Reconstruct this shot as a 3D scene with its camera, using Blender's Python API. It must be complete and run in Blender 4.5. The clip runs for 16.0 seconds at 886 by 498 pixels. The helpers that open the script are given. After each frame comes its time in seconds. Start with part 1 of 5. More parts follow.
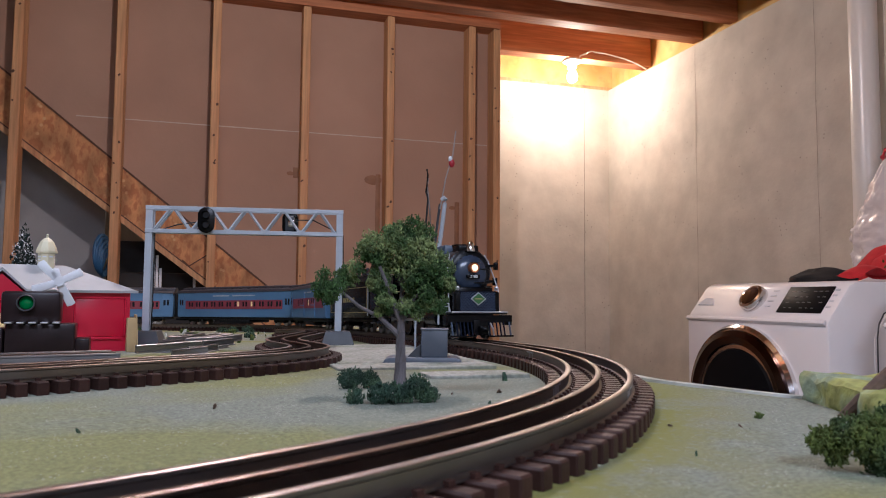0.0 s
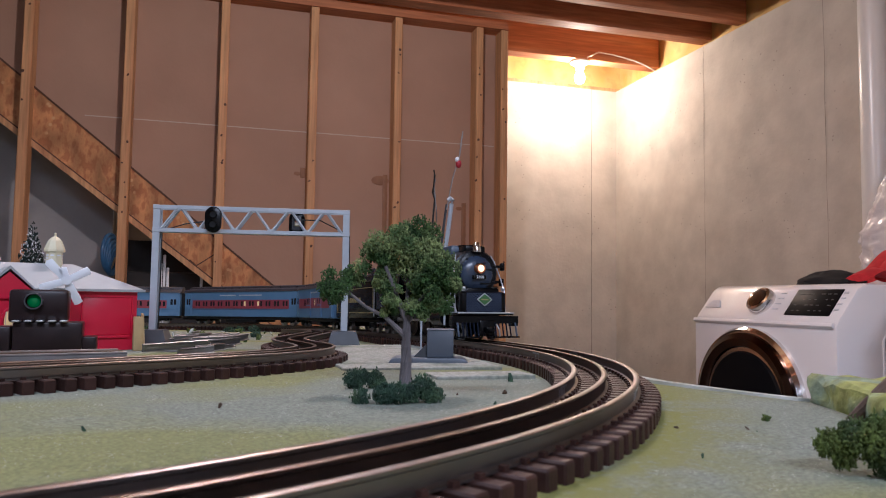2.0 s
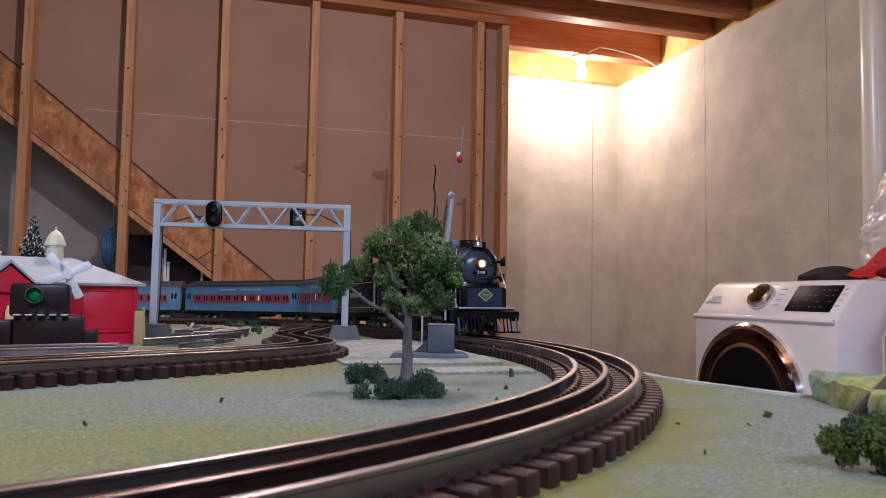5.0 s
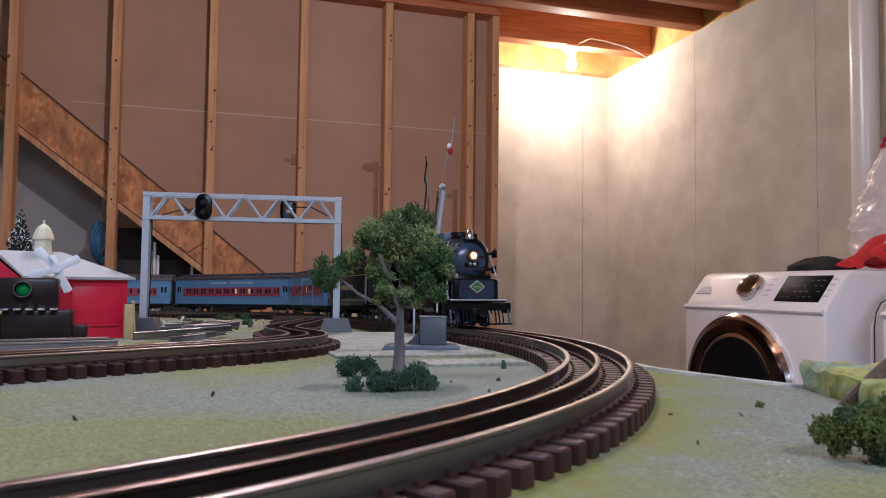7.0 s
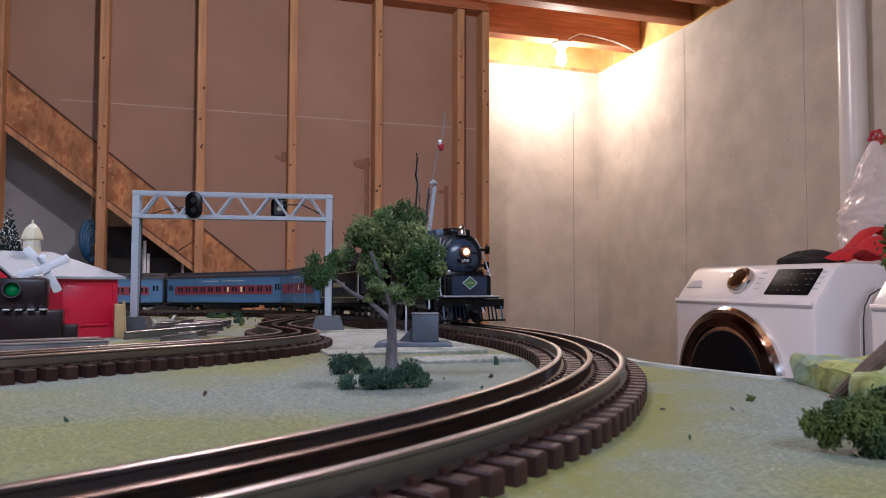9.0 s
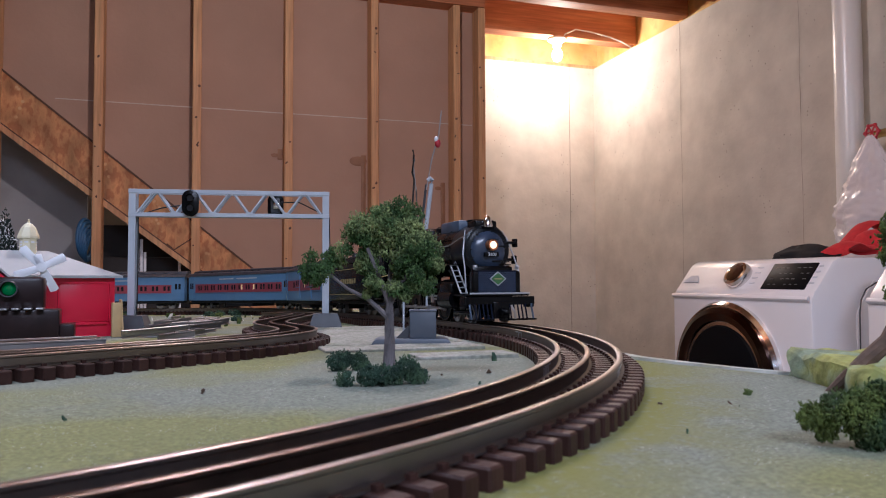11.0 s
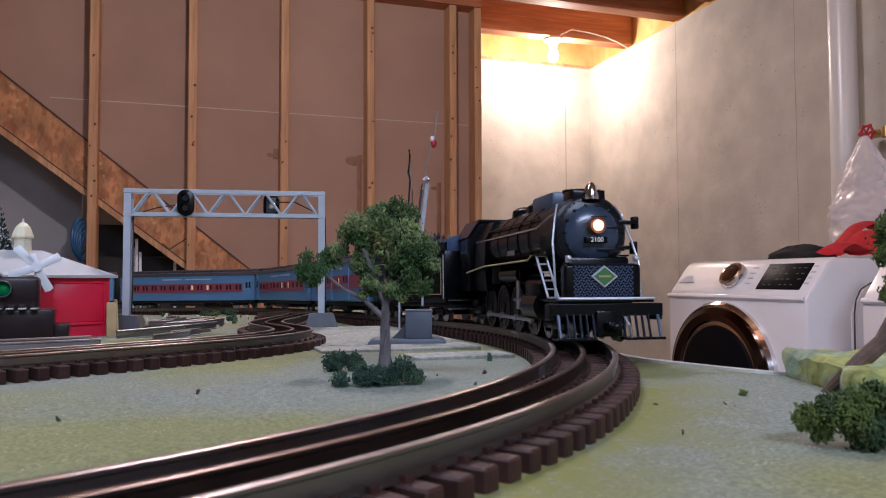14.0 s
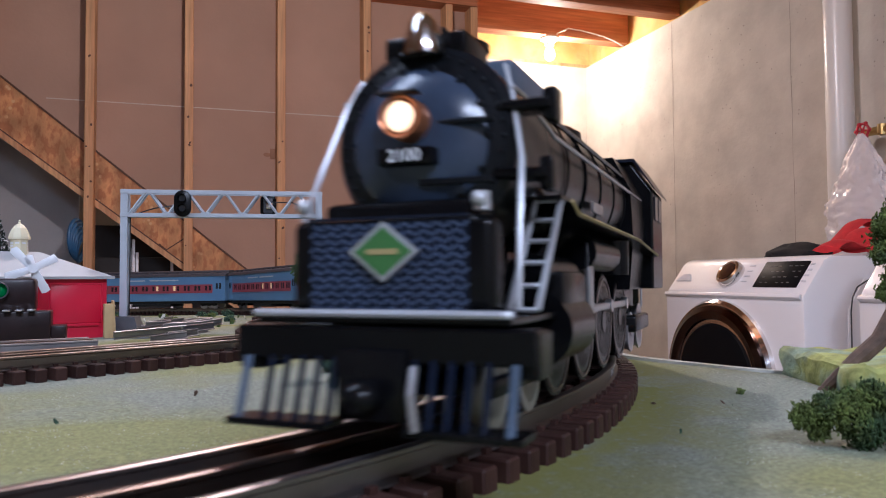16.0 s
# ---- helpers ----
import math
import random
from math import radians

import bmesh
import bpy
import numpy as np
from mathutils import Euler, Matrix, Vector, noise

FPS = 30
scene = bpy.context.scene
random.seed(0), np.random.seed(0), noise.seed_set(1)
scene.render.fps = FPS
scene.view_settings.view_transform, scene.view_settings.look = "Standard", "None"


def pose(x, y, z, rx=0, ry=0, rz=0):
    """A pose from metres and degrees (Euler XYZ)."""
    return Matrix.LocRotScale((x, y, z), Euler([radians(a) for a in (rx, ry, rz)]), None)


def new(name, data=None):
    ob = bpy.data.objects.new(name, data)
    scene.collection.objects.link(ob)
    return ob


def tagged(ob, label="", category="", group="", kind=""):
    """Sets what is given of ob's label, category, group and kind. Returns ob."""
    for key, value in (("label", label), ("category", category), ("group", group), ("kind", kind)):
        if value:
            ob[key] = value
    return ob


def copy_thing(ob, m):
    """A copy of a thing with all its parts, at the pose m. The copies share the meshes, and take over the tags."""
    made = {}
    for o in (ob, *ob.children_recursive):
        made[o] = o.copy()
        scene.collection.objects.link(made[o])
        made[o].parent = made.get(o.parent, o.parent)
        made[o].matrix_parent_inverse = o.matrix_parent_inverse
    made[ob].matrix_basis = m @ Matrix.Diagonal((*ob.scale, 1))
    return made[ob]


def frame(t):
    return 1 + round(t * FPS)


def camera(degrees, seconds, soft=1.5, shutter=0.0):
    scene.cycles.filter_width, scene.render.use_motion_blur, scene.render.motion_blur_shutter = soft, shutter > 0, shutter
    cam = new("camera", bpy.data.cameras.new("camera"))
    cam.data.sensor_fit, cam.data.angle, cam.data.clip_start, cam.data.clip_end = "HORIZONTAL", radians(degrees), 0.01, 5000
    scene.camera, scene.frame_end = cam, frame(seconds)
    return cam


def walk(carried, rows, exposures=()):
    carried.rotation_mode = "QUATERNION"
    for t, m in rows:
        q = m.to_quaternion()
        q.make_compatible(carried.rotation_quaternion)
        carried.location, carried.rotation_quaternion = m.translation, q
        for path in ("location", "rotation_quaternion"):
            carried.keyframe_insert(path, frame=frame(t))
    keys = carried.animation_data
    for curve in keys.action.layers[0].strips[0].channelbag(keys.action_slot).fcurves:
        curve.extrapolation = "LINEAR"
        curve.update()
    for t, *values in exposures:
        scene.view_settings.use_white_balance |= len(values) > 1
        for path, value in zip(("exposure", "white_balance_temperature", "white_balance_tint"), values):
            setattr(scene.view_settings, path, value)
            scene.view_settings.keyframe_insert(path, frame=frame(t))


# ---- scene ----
EYE_Z = 0.905
cam = camera(62.0, 16.0, soft=1.0, shutter=0.5)
# a phone's small aperture, about 0.8 mm wide, focused beyond the gantry
cam.data.dof.use_dof, cam.data.dof.focus_distance, cam.data.dof.aperture_fstop = True, 0.95, 38.0


def aim(t, yaw, pitch, roll, dx, dy, dz):
    """A row of the camera's path: yaw to the right of +y, pitch up and roll in degrees, shift in millimetres."""
    m = pose(0, 0, 0, 0, 0, -yaw) @ pose(0, 0, 0, 90 + pitch) @ pose(0, 0, 0, 0, 0, roll)
    m.translation = (dx / 1000, dy / 1000, EYE_Z + dz / 1000)
    return t, m


walk(cam, [aim(*r) for r in (
    (0, 16.98, 3.89, 0.49, 0.4, -3.1, -0.1),
    (0.5, 16.80, 3.99, 0.61, 0.6, -3.2, -0.2),
    (1, 16.61, 3.97, 0.70, 0.5, -2.9, -0.2),
    (1.5, 16.50, 3.95, 0.77, 0.6, -2.9, -0.2),
    (2, 16.46, 3.95, 0.79, 0.9, -2.5, -0.4),
    (2.5, 16.50, 3.93, 0.83, 0.6, -2.8, -0.3),
    (3, 16.45, 3.91, 0.88, 0.5, -2.8, -0.3),
    (3.5, 16.42, 3.90, 0.93, 0.6, -2.6, -0.5),
    (4, 16.26, 3.86, 0.97, 0.6, -2.5, -0.4),
    (6.5, 16.99, 3.03, 0.76, -0.0, -0.2, -0.1),
    (7, 17.16, 2.95, 0.66, 0.3, -0.1, -0.2),
    (7.5, 17.42, 2.83, 0.58, 0.1, -0.1, 0.1),
    (8, 17.56, 2.80, 0.45, 0.5, 0.0, 0.1),
    (8.5, 17.73, 2.72, 0.28, 0.3, -0.1, 0.2),
    (9, 17.82, 2.65, 0.17, 0.3, -0.1, 0.3),
    (11.5, 18.06, 2.34, -0.23, 0.2, -0.2, 0.1),
    (12, 18.03, 2.31, -0.17, 0.1, 0.1, 0.1),
    (12.5, 18.04, 2.31, -0.14, -0.0, -0.0, 0.0),
    (13, 18.10, 2.36, -0.04, 0.1, 0.2, -0.1),
    (13.5, 18.23, 2.48, -0.01, -0.0, 0.1, 0.4),
    (14, 18.36, 2.38, -0.16, 0.4, 0.1, 0.4),
    (14.5, 18.52, 2.32, -0.22, 0.9, 0.5, 0.7),
    (15, 18.55, 2.29, -0.35, 0.9, 0.3, 0.6),
    (15.5, 18.57, 2.32, -0.39, 0.9, 0.2, 0.5),
    (16, 18.57, 2.32, -0.41, 0.3, 0.0, 0.8),
)], exposures=((0.0, 0.09, 5760, 19.0), (9.0, 0.09, 5600, 20.0), (13.5, 0.10, 5560, 20.5), (15.0, 0.15, 5560, 20.5), (16.0, 0.32, 5560, 19.5)))

# ---- light ----
WORLD = bpy.data.worlds.new("world")
WORLD.use_nodes = True
WORLD.node_tree.nodes["Background"].inputs[0].default_value = (0.5, 0.55, 0.62, 1)
WORLD.node_tree.nodes["Background"].inputs[1].default_value = 0.004


def lamp_object(name, kind, m, watts, colour, **settings):
    data = bpy.data.lights.new(name, kind)
    data.energy, data.color = watts, colour
    if "size" in settings:
        data.shape, data.size, data.size_y = "RECTANGLE", settings["size"], settings["size_y"]
    if "radius" in settings:
        data.shadow_soft_size = settings["radius"]
    ob = new(name, data)
    ob.matrix_world = m
    return ob


BULB = Vector((2.045, 4.012, 2.298))
lamp_object("bulb_and_fill_light", "POINT", pose(*BULB), 30, (1.0, 0.82, 0.62), radius=0.034)
# second bulb is unseen, added to brighten the stud wall
lamp_object("bulb_and_fill_light", "POINT", pose(0.30, 1.471, 2.262), 50, (1.0, 0.87, 0.78), radius=0.034)
# unseen overhead tubes, inferred from the blue highlights on the engine
lamp_object("unseen_shop_light_tubes", "AREA", pose(-0.75, 0.35, 2.235), 10, (0.74, 0.87, 1.0), size=1.15, size_y=0.16)
# unseen fill lamp behind the camera, added to brighten the fronts of things
lamp_object("unseen_shop_light_tubes", "AREA", pose(0.2, -1.6, 2.235), 58, (0.82, 0.90, 1.0), size=1.15, size_y=0.16)

# ---- materials ----


def mat(name, colour, rough=0.6, metal=0.0, vary=0.12, scale=30.0, bump=0.0, bump_scale=120.0, second=None, mix_scale=4.0, mix_lo=0.45, mix_hi=0.6,
        stretch=(1, 1, 1), piece=0.0, emit=0.0, coat=0.0, specks=None, speck_scale=60.0, speck_size=0.12):
    """A surface with grain, larger blotches of a second colour, fine relief and, for pieces, a shift from one to the next."""
    m = bpy.data.materials.new(name)
    m.use_nodes = True
    nt = m.node_tree
    N, L = nt.nodes, nt.links
    b = N["Principled BSDF"]
    b.inputs["Roughness"].default_value, b.inputs["Metallic"].default_value = rough, metal
    if coat:
        b.inputs["Coat Weight"].default_value, b.inputs["Coat Roughness"].default_value = coat, 0.08
    tc = N.new("ShaderNodeTexCoord")
    mp = N.new("ShaderNodeMapping")
    mp.inputs["Scale"].default_value = stretch
    L.new(tc.outputs["Object"], mp.inputs[0])

    def noise_node(s, detail):
        n = N.new("ShaderNodeTexNoise")
        n.inputs["Scale"].default_value, n.inputs["Detail"].default_value = s, detail
        L.new(mp.outputs[0], n.inputs["Vector"])
        return n.outputs[0]

    def ramp(src, lo, hi):
        r = N.new("ShaderNodeMapRange")
        r.inputs[1].default_value, r.inputs[2].default_value = lo, hi
        L.new(src, r.inputs[0])
        return r.outputs[0]

    def mixed(fac, a, c, kind="MIX"):
        x = N.new("ShaderNodeMix")
        x.data_type, x.blend_type = "RGBA", kind
        for sock, v in ((x.inputs[0], fac), (x.inputs[6], a), (x.inputs[7], c)):
            if isinstance(v, bpy.types.NodeSocket):
                L.new(v, sock)
            else:
                sock.default_value = v if isinstance(v, float) else (*v, 1) if len(v) == 3 else v
        return x.outputs[2]

    c = (*colour, 1)
    if second:
        c = mixed(ramp(noise_node(mix_scale, 4), mix_lo, mix_hi), c, second)
    g = noise_node(scale, 5)
    if vary:
        r = N.new("ShaderNodeMapRange")
        r.inputs[1].default_value, r.inputs[2].default_value, r.inputs[3].default_value, r.inputs[4].default_value = 0.3, 0.7, 1 - vary, 1 + vary
        L.new(g, r.inputs[0])
        v = r.outputs[0]
        if piece:
            oi = N.new("ShaderNodeObjectInfo")
            r2 = N.new("ShaderNodeMapRange")
            r2.inputs[3].default_value, r2.inputs[4].default_value = 1 - piece, 1 + piece
            L.new(oi.outputs["Random"], r2.inputs[0])
            mu = N.new("ShaderNodeMath")
            mu.operation = "MULTIPLY"
            L.new(v, mu.inputs[0]), L.new(r2.outputs[0], mu.inputs[1])
            v = mu.outputs[0]
        hs = N.new("ShaderNodeHueSaturation")
        L.new(v, hs.inputs["Value"])
        if isinstance(c, bpy.types.NodeSocket):
            L.new(c, hs.inputs["Color"])
        else:
            hs.inputs["Color"].default_value = c
        c = hs.outputs[0]
    if specks:
        vo = N.new("ShaderNodeTexVoronoi")
        vo.inputs["Scale"].default_value = speck_scale
        L.new(tc.outputs["Object"], vo.inputs["Vector"])
        f = ramp(vo.outputs["Distance"], speck_size, speck_size * 0.6)
        f2 = ramp(noise_node(speck_scale * 0.13, 2), 0.5, 0.62)
        mu = N.new("ShaderNodeMath")
        mu.operation = "MULTIPLY"
        L.new(f, mu.inputs[0]), L.new(f2, mu.inputs[1])
        c = mixed(mu.outputs[0], c, specks)
    if isinstance(c, bpy.types.NodeSocket):
        L.new(c, b.inputs["Base Color"])
    else:
        b.inputs["Base Color"].default_value = c
    if bump:
        bp = N.new("ShaderNodeBump")
        bp.inputs["Strength"].default_value, bp.inputs["Distance"].default_value = bump, 0.01 if bump_scale < 80 else 0.002
        L.new(noise_node(bump_scale, 4), bp.inputs["Height"])
        L.new(bp.outputs[0], b.inputs["Normal"])
    if emit:
        b.inputs["Emission Color"].default_value, b.inputs["Emission Strength"].default_value = (*colour, 1), emit
    return m


M_CONCRETE = mat("poured_concrete", (0.53, 0.49, 0.425), 0.85, vary=0.12, scale=6.5, bump=0.12, bump_scale=45, second=(0.50, 0.457, 0.395), mix_scale=4.5, mix_lo=0.45, mix_hi=0.75, specks=(0.22, 0.19, 0.16), speck_scale=31, speck_size=0.13)
M_SEAM = mat("seam_stain", (0.31, 0.27, 0.225), 0.9, vary=0.4, scale=9)
M_DRYWALL = mat("drywall_paper", (0.385, 0.235, 0.165), 0.85, vary=0.07, scale=3, second=(0.42, 0.262, 0.186), mix_scale=1.1, bump=0.08, bump_scale=60)
M_STUD = mat("spruce_stud", (0.56, 0.31, 0.145), 0.65, vary=0.22, scale=9, stretch=(9, 9, 0.5), second=(0.46, 0.22, 0.10), mix_scale=1.2, piece=0.10, bump=0.15, bump_scale=70)
# also colours the strips drawn as dark gaps on the stringer
M_KNOT_AND_GAP_SHADE = mat("knot", (0.10, 0.045, 0.025), 0.7)
M_JOIST = mat("joist_wood", (0.38, 0.135, 0.055), 0.65, vary=0.22, scale=9, stretch=(0.6, 9, 9), second=(0.42, 0.17, 0.07), mix_scale=1.5, piece=0.12)
M_SILL = mat("rim_board", (0.66, 0.45, 0.17), 0.8, vary=0.22, scale=14, second=(0.55, 0.33, 0.10), mix_scale=7)
M_OSB = mat("oriented_strand_board", (0.56, 0.265, 0.105), 0.7, vary=0.45, scale=13, stretch=(1.6, 1, 0.8), second=(0.34, 0.13, 0.05), mix_scale=26, specks=(0.62, 0.38, 0.18), speck_scale=34, speck_size=0.3)
M_FLOOR = mat("floor_slab", (0.33, 0.32, 0.30), 0.8, vary=0.12, scale=3)
M_SUBFLOOR = mat("subfloor_board", (0.42, 0.26, 0.13), 0.8, vary=0.2, scale=12)
M_WHITE = mat("white_enamel", (0.83, 0.83, 0.85), 0.22, vary=0.015, scale=2, coat=0.5)
M_GREYPLASTIC = mat("pale_grey_plastic", (0.52, 0.55, 0.60), 0.35)
M_CHROME = mat("chrome", (0.75, 0.73, 0.72), 0.12, 1.0, vary=0.03)
M_BRONZE = mat("bronze_chrome_ring", (0.075, 0.045, 0.036), 0.16, 1.0, vary=0.12, scale=6)
M_BLACKGLASS = mat("black_glass", (0.006, 0.006, 0.007), 0.42, vary=0.05)
M_PVC = mat("white_pvc", (0.72, 0.71, 0.68), 0.28, vary=0.05, scale=3)
M_TURF = mat("scatter_turf", (0.180, 0.198, 0.156), 0.95, vary=0.36, scale=640, bump=0.22, bump_scale=800, second=(0.185, 0.190, 0.075), mix_scale=6.1, mix_lo=0.44, mix_hi=0.60, specks=(0.50, 0.51, 0.48), speck_scale=620, speck_size=0.24)


def olive_fringe(m, centre, near, far, colour):
    """Yellow-green scatter spilled in a ragged ring along the outer side of the curve."""
    nt = m.node_tree
    N, L = nt.nodes, nt.links
    base = N["Principled BSDF"].inputs["Base Color"]
    old = base.links[0].from_socket
    tc = N.new("ShaderNodeTexCoord")
    dist = N.new("ShaderNodeVectorMath")
    dist.operation = "DISTANCE"
    dist.inputs[1].default_value = centre
    L.new(tc.outputs["Object"], dist.inputs[0])
    factors = []
    for lo, hi in ((far, near), (near - 0.03, near - 0.015)):
        r = N.new("ShaderNodeMapRange")
        r.inputs[1].default_value, r.inputs[2].default_value = lo, hi
        L.new(dist.outputs["Value"], r.inputs[0])
        factors.append(r.outputs[0])
    for scale, lo, hi in ((24.0, 0.28, 0.46), (260.0, 0.20, 0.48)):
        n = N.new("ShaderNodeTexNoise")
        n.inputs["Scale"].default_value = scale
        L.new(tc.outputs["Object"], n.inputs["Vector"])
        r = N.new("ShaderNodeMapRange")
        r.inputs[1].default_value, r.inputs[2].default_value = lo, hi
        L.new(n.outputs[0], r.inputs[0])
        factors.append(r.outputs[0])
    total = factors[0]
    for f in factors[1:]:
        mu = N.new("ShaderNodeMath")
        mu.operation = "MULTIPLY"
        L.new(total, mu.inputs[0]), L.new(f, mu.inputs[1])
        total = mu.outputs[0]
    x = N.new("ShaderNodeMix")
    x.data_type = "RGBA"
    L.new(total, x.inputs[0]), L.new(old, x.inputs[6])
    x.inputs[7].default_value = (*colour, 1)
    L.new(x.outputs[2], base)


olive_fringe(M_TURF, (-0.249, 0.589, 0.853), 0.538, 0.582, (0.172, 0.170, 0.040))
M_WHITEBOARD = mat("painted_foam_board", (0.50, 0.51, 0.48), 0.8, vary=0.25, scale=60, second=(0.30, 0.31, 0.25), mix_scale=30)
M_FOAMSHEET = mat("dusty_foam_sheet", (0.30, 0.30, 0.26), 0.9, vary=0.3, scale=260, second=(0.22, 0.23, 0.18), mix_scale=26, bump=0.3, bump_scale=400)
M_PLY = mat("plywood", (0.50, 0.37, 0.22), 0.75, vary=0.2, scale=15)
M_FOAMROCK = mat("green_painted_foam", (0.25, 0.32, 0.22), 0.9, vary=0.35, scale=120, second=(0.30, 0.31, 0.09), mix_scale=38, bump=0.7, bump_scale=160)
M_RAIL = mat("tarnished_rail", (0.23, 0.185, 0.155), 0.38, 1.0, vary=0.16, scale=22, second=(0.24, 0.22, 0.22), mix_scale=9)
M_RAILDARK = mat("blackened_centre_rail", (0.13, 0.10, 0.085), 0.36, 1.0, vary=0.2, scale=30)
M_JOINER = mat("nickel_joiner", (0.62, 0.66, 0.72), 0.3, 1.0)
M_TIE = mat("brown_plastic_tie", (0.040, 0.018, 0.014), 0.5, vary=0.25, scale=90, piece=0.25, bump=0.15, bump_scale=300)
M_BLACK = mat("satin_black_paint", (0.0025, 0.0025, 0.0032), 0.26, vary=0.3, scale=60)
M_SMOKEBOX = mat("graphite_black", (0.006, 0.007, 0.009), 0.28, vary=0.2, scale=60)
M_BLUEBLACK = mat("glossy_black_plate", (0.007, 0.010, 0.020), 0.24, vary=0.15, scale=80)
# lighter and bluer than the black plate, so the raised pattern stands out
M_TREAD = mat("blue_grey_plate", (0.055, 0.080, 0.145), 0.3, vary=0.2, scale=200)
M_STEELGREY = mat("dull_grey_rail", (0.30, 0.29, 0.295), 0.42, 0.9, vary=0.2, scale=40)
M_GREYPANEL = mat("grey_stand_in_panel", (0.36, 0.37, 0.38), 0.9, vary=0.2, scale=5, second=(0.28, 0.29, 0.30), mix_scale=2.5)
# blue highlight on the black smokebox door, put into its base colour
M_DOOR = mat("black_blue_sheen", (0.028, 0.042, 0.072), 0.25, vary=0.2, scale=90)
# the same highlight painted paler, for the heater and corner posts
M_HEATER = mat("black_pale_blue_sheen", (0.060, 0.085, 0.125), 0.4, vary=0.2, scale=90)
M_SILVER = mat("silver_trim", (0.50, 0.51, 0.54), 0.4, 0.6, vary=0.05)
M_GOLD = mat("gold_stripe", (0.36, 0.28, 0.12), 0.55)
M_GREENSIGN = mat("green_enamel", (0.045, 0.15, 0.04), 0.4)
M_LAMPGLOW = mat("warm_headlight_glass", (1.0, 0.66, 0.38), 0.3, vary=0, emit=1.4)
M_LAMPRIM = mat("copper_headlight_rim", (0.42, 0.16, 0.07), 0.35, 0.7)
M_STEEL = mat("rod_steel", (0.45, 0.44, 0.45), 0.35, 0.9)
M_COAL = mat("coal", (0.035, 0.035, 0.04), 0.35, vary=0.5, scale=140)
M_CARBLUE = mat("light_blue_car_paint", (0.095, 0.205, 0.36), 0.45, vary=0.06, scale=30)
M_CARRED = mat("maroon_car_paint", (0.27, 0.04, 0.06), 0.45, vary=0.08, scale=30)
M_CARROOF = mat("dark_grey_car_roof", (0.020, 0.020, 0.027), 0.55, vary=0.2, scale=40)
M_UNDER = mat("black_underframe", (0.012, 0.012, 0.013), 0.6)
M_WINDOWLIT = mat("lit_car_window", (1.0, 0.74, 0.36), 0.4, vary=0, emit=0.14)
M_WINDOWDARK = mat("dark_car_window", (0.012, 0.014, 0.02), 0.15)
M_GANTRY = mat("silver_grey_gantry_paint", (0.42, 0.45, 0.49), 0.38, vary=0.06, scale=60)
M_DARKBASE = mat("dark_grey_plastic", (0.045, 0.048, 0.055), 0.5, vary=0.15, scale=60)
M_GREYBOX = mat("blue_grey_plastic", (0.075, 0.088, 0.112), 0.45, vary=0.1, scale=60)
M_RED = mat("glossy_red_plastic", (0.68, 0.014, 0.05), 0.30, vary=0.04, scale=20)
M_ROOFGREY = mat("pale_grey_roof", (0.36, 0.37, 0.375), 0.55, vary=0.06, scale=60)
M_CREAM = mat("cream_plastic", (0.72, 0.66, 0.46), 0.5, vary=0.05)
M_WHITEP = mat("white_plastic", (0.78, 0.79, 0.82), 0.4, vary=0.03)
M_BROWNBOX = mat("dark_brown_plastic", (0.022, 0.013, 0.014), 0.30, vary=0.2, scale=70)
M_GREENLENS = mat("green_lens", (0.0, 0.20, 0.05), 0.1, vary=0.0, emit=0.04)
M_FOLIAGE = mat("foam_foliage", (0.040, 0.085, 0.022), 0.95, vary=0.65, scale=260, second=(0.22, 0.27, 0.10), mix_scale=70, mix_lo=0.47, mix_hi=0.64)
M_FOLIAGEDARK = mat("dark_foam_foliage", (0.026, 0.058, 0.036), 0.95, vary=0.5, scale=170, second=(0.05, 0.09, 0.045), mix_scale=70)
M_FOLIAGEOLIVE = mat("olive_foam_foliage", (0.085, 0.115, 0.022), 0.95, vary=0.5, scale=170, second=(0.03, 0.06, 0.02), mix_scale=60)
M_BARK = mat("grey_brown_bark", (0.12, 0.105, 0.11), 0.75, vary=0.3, scale=180, stretch=(1, 1, 0.25), bump=0.5, bump_scale=260)
M_STICK = mat("brown_stick", (0.10, 0.06, 0.04), 0.8, vary=0.35, scale=160, bump=0.4, bump_scale=260)
M_CLOTHRED = mat("red_cloth", (0.50, 0.018, 0.022), 0.85, vary=0.15, scale=40)
M_CLOTHBLACK = mat("black_cloth", (0.008, 0.008, 0.009), 0.9)
M_BRASS = mat("brass", (0.55, 0.40, 0.16), 0.35, 0.9)
M_VALVE = mat("red_valve_paint", (0.45, 0.02, 0.035), 0.4)
M_CABLE = mat("white_cable", (0.75, 0.72, 0.68), 0.5)
M_WIREBLACK = mat("black_wire", (0.015, 0.015, 0.015), 0.5)
M_BLUECOIL = mat("blue_hose", (0.03, 0.12, 0.26), 0.5)
M_FIR = mat("dark_fir_needles", (0.010, 0.022, 0.018), 0.9, vary=0.4, scale=200)
M_SNOW = mat("flocked_snow", (0.80, 0.82, 0.84), 0.9)
M_CARTON = mat("tan_cardboard", (0.50, 0.35, 0.17), 0.85, vary=0.1, scale=60)
M_GLUE = mat("brown_drip_stain", (0.25, 0.115, 0.055), 0.6)
M_SEAMTAPE = mat("drywall_joint", (0.52, 0.44, 0.36), 0.9)
M_BULB = mat("lit_bulb_glass", (1.0, 0.80, 0.50), 0.3, vary=0, emit=55.0)
M_TUBE = mat("lit_fluorescent_tube", (0.93, 0.96, 1.0), 0.3, vary=0, emit=9.0)
M_PORCELAIN = mat("porcelain", (0.75, 0.72, 0.66), 0.3)
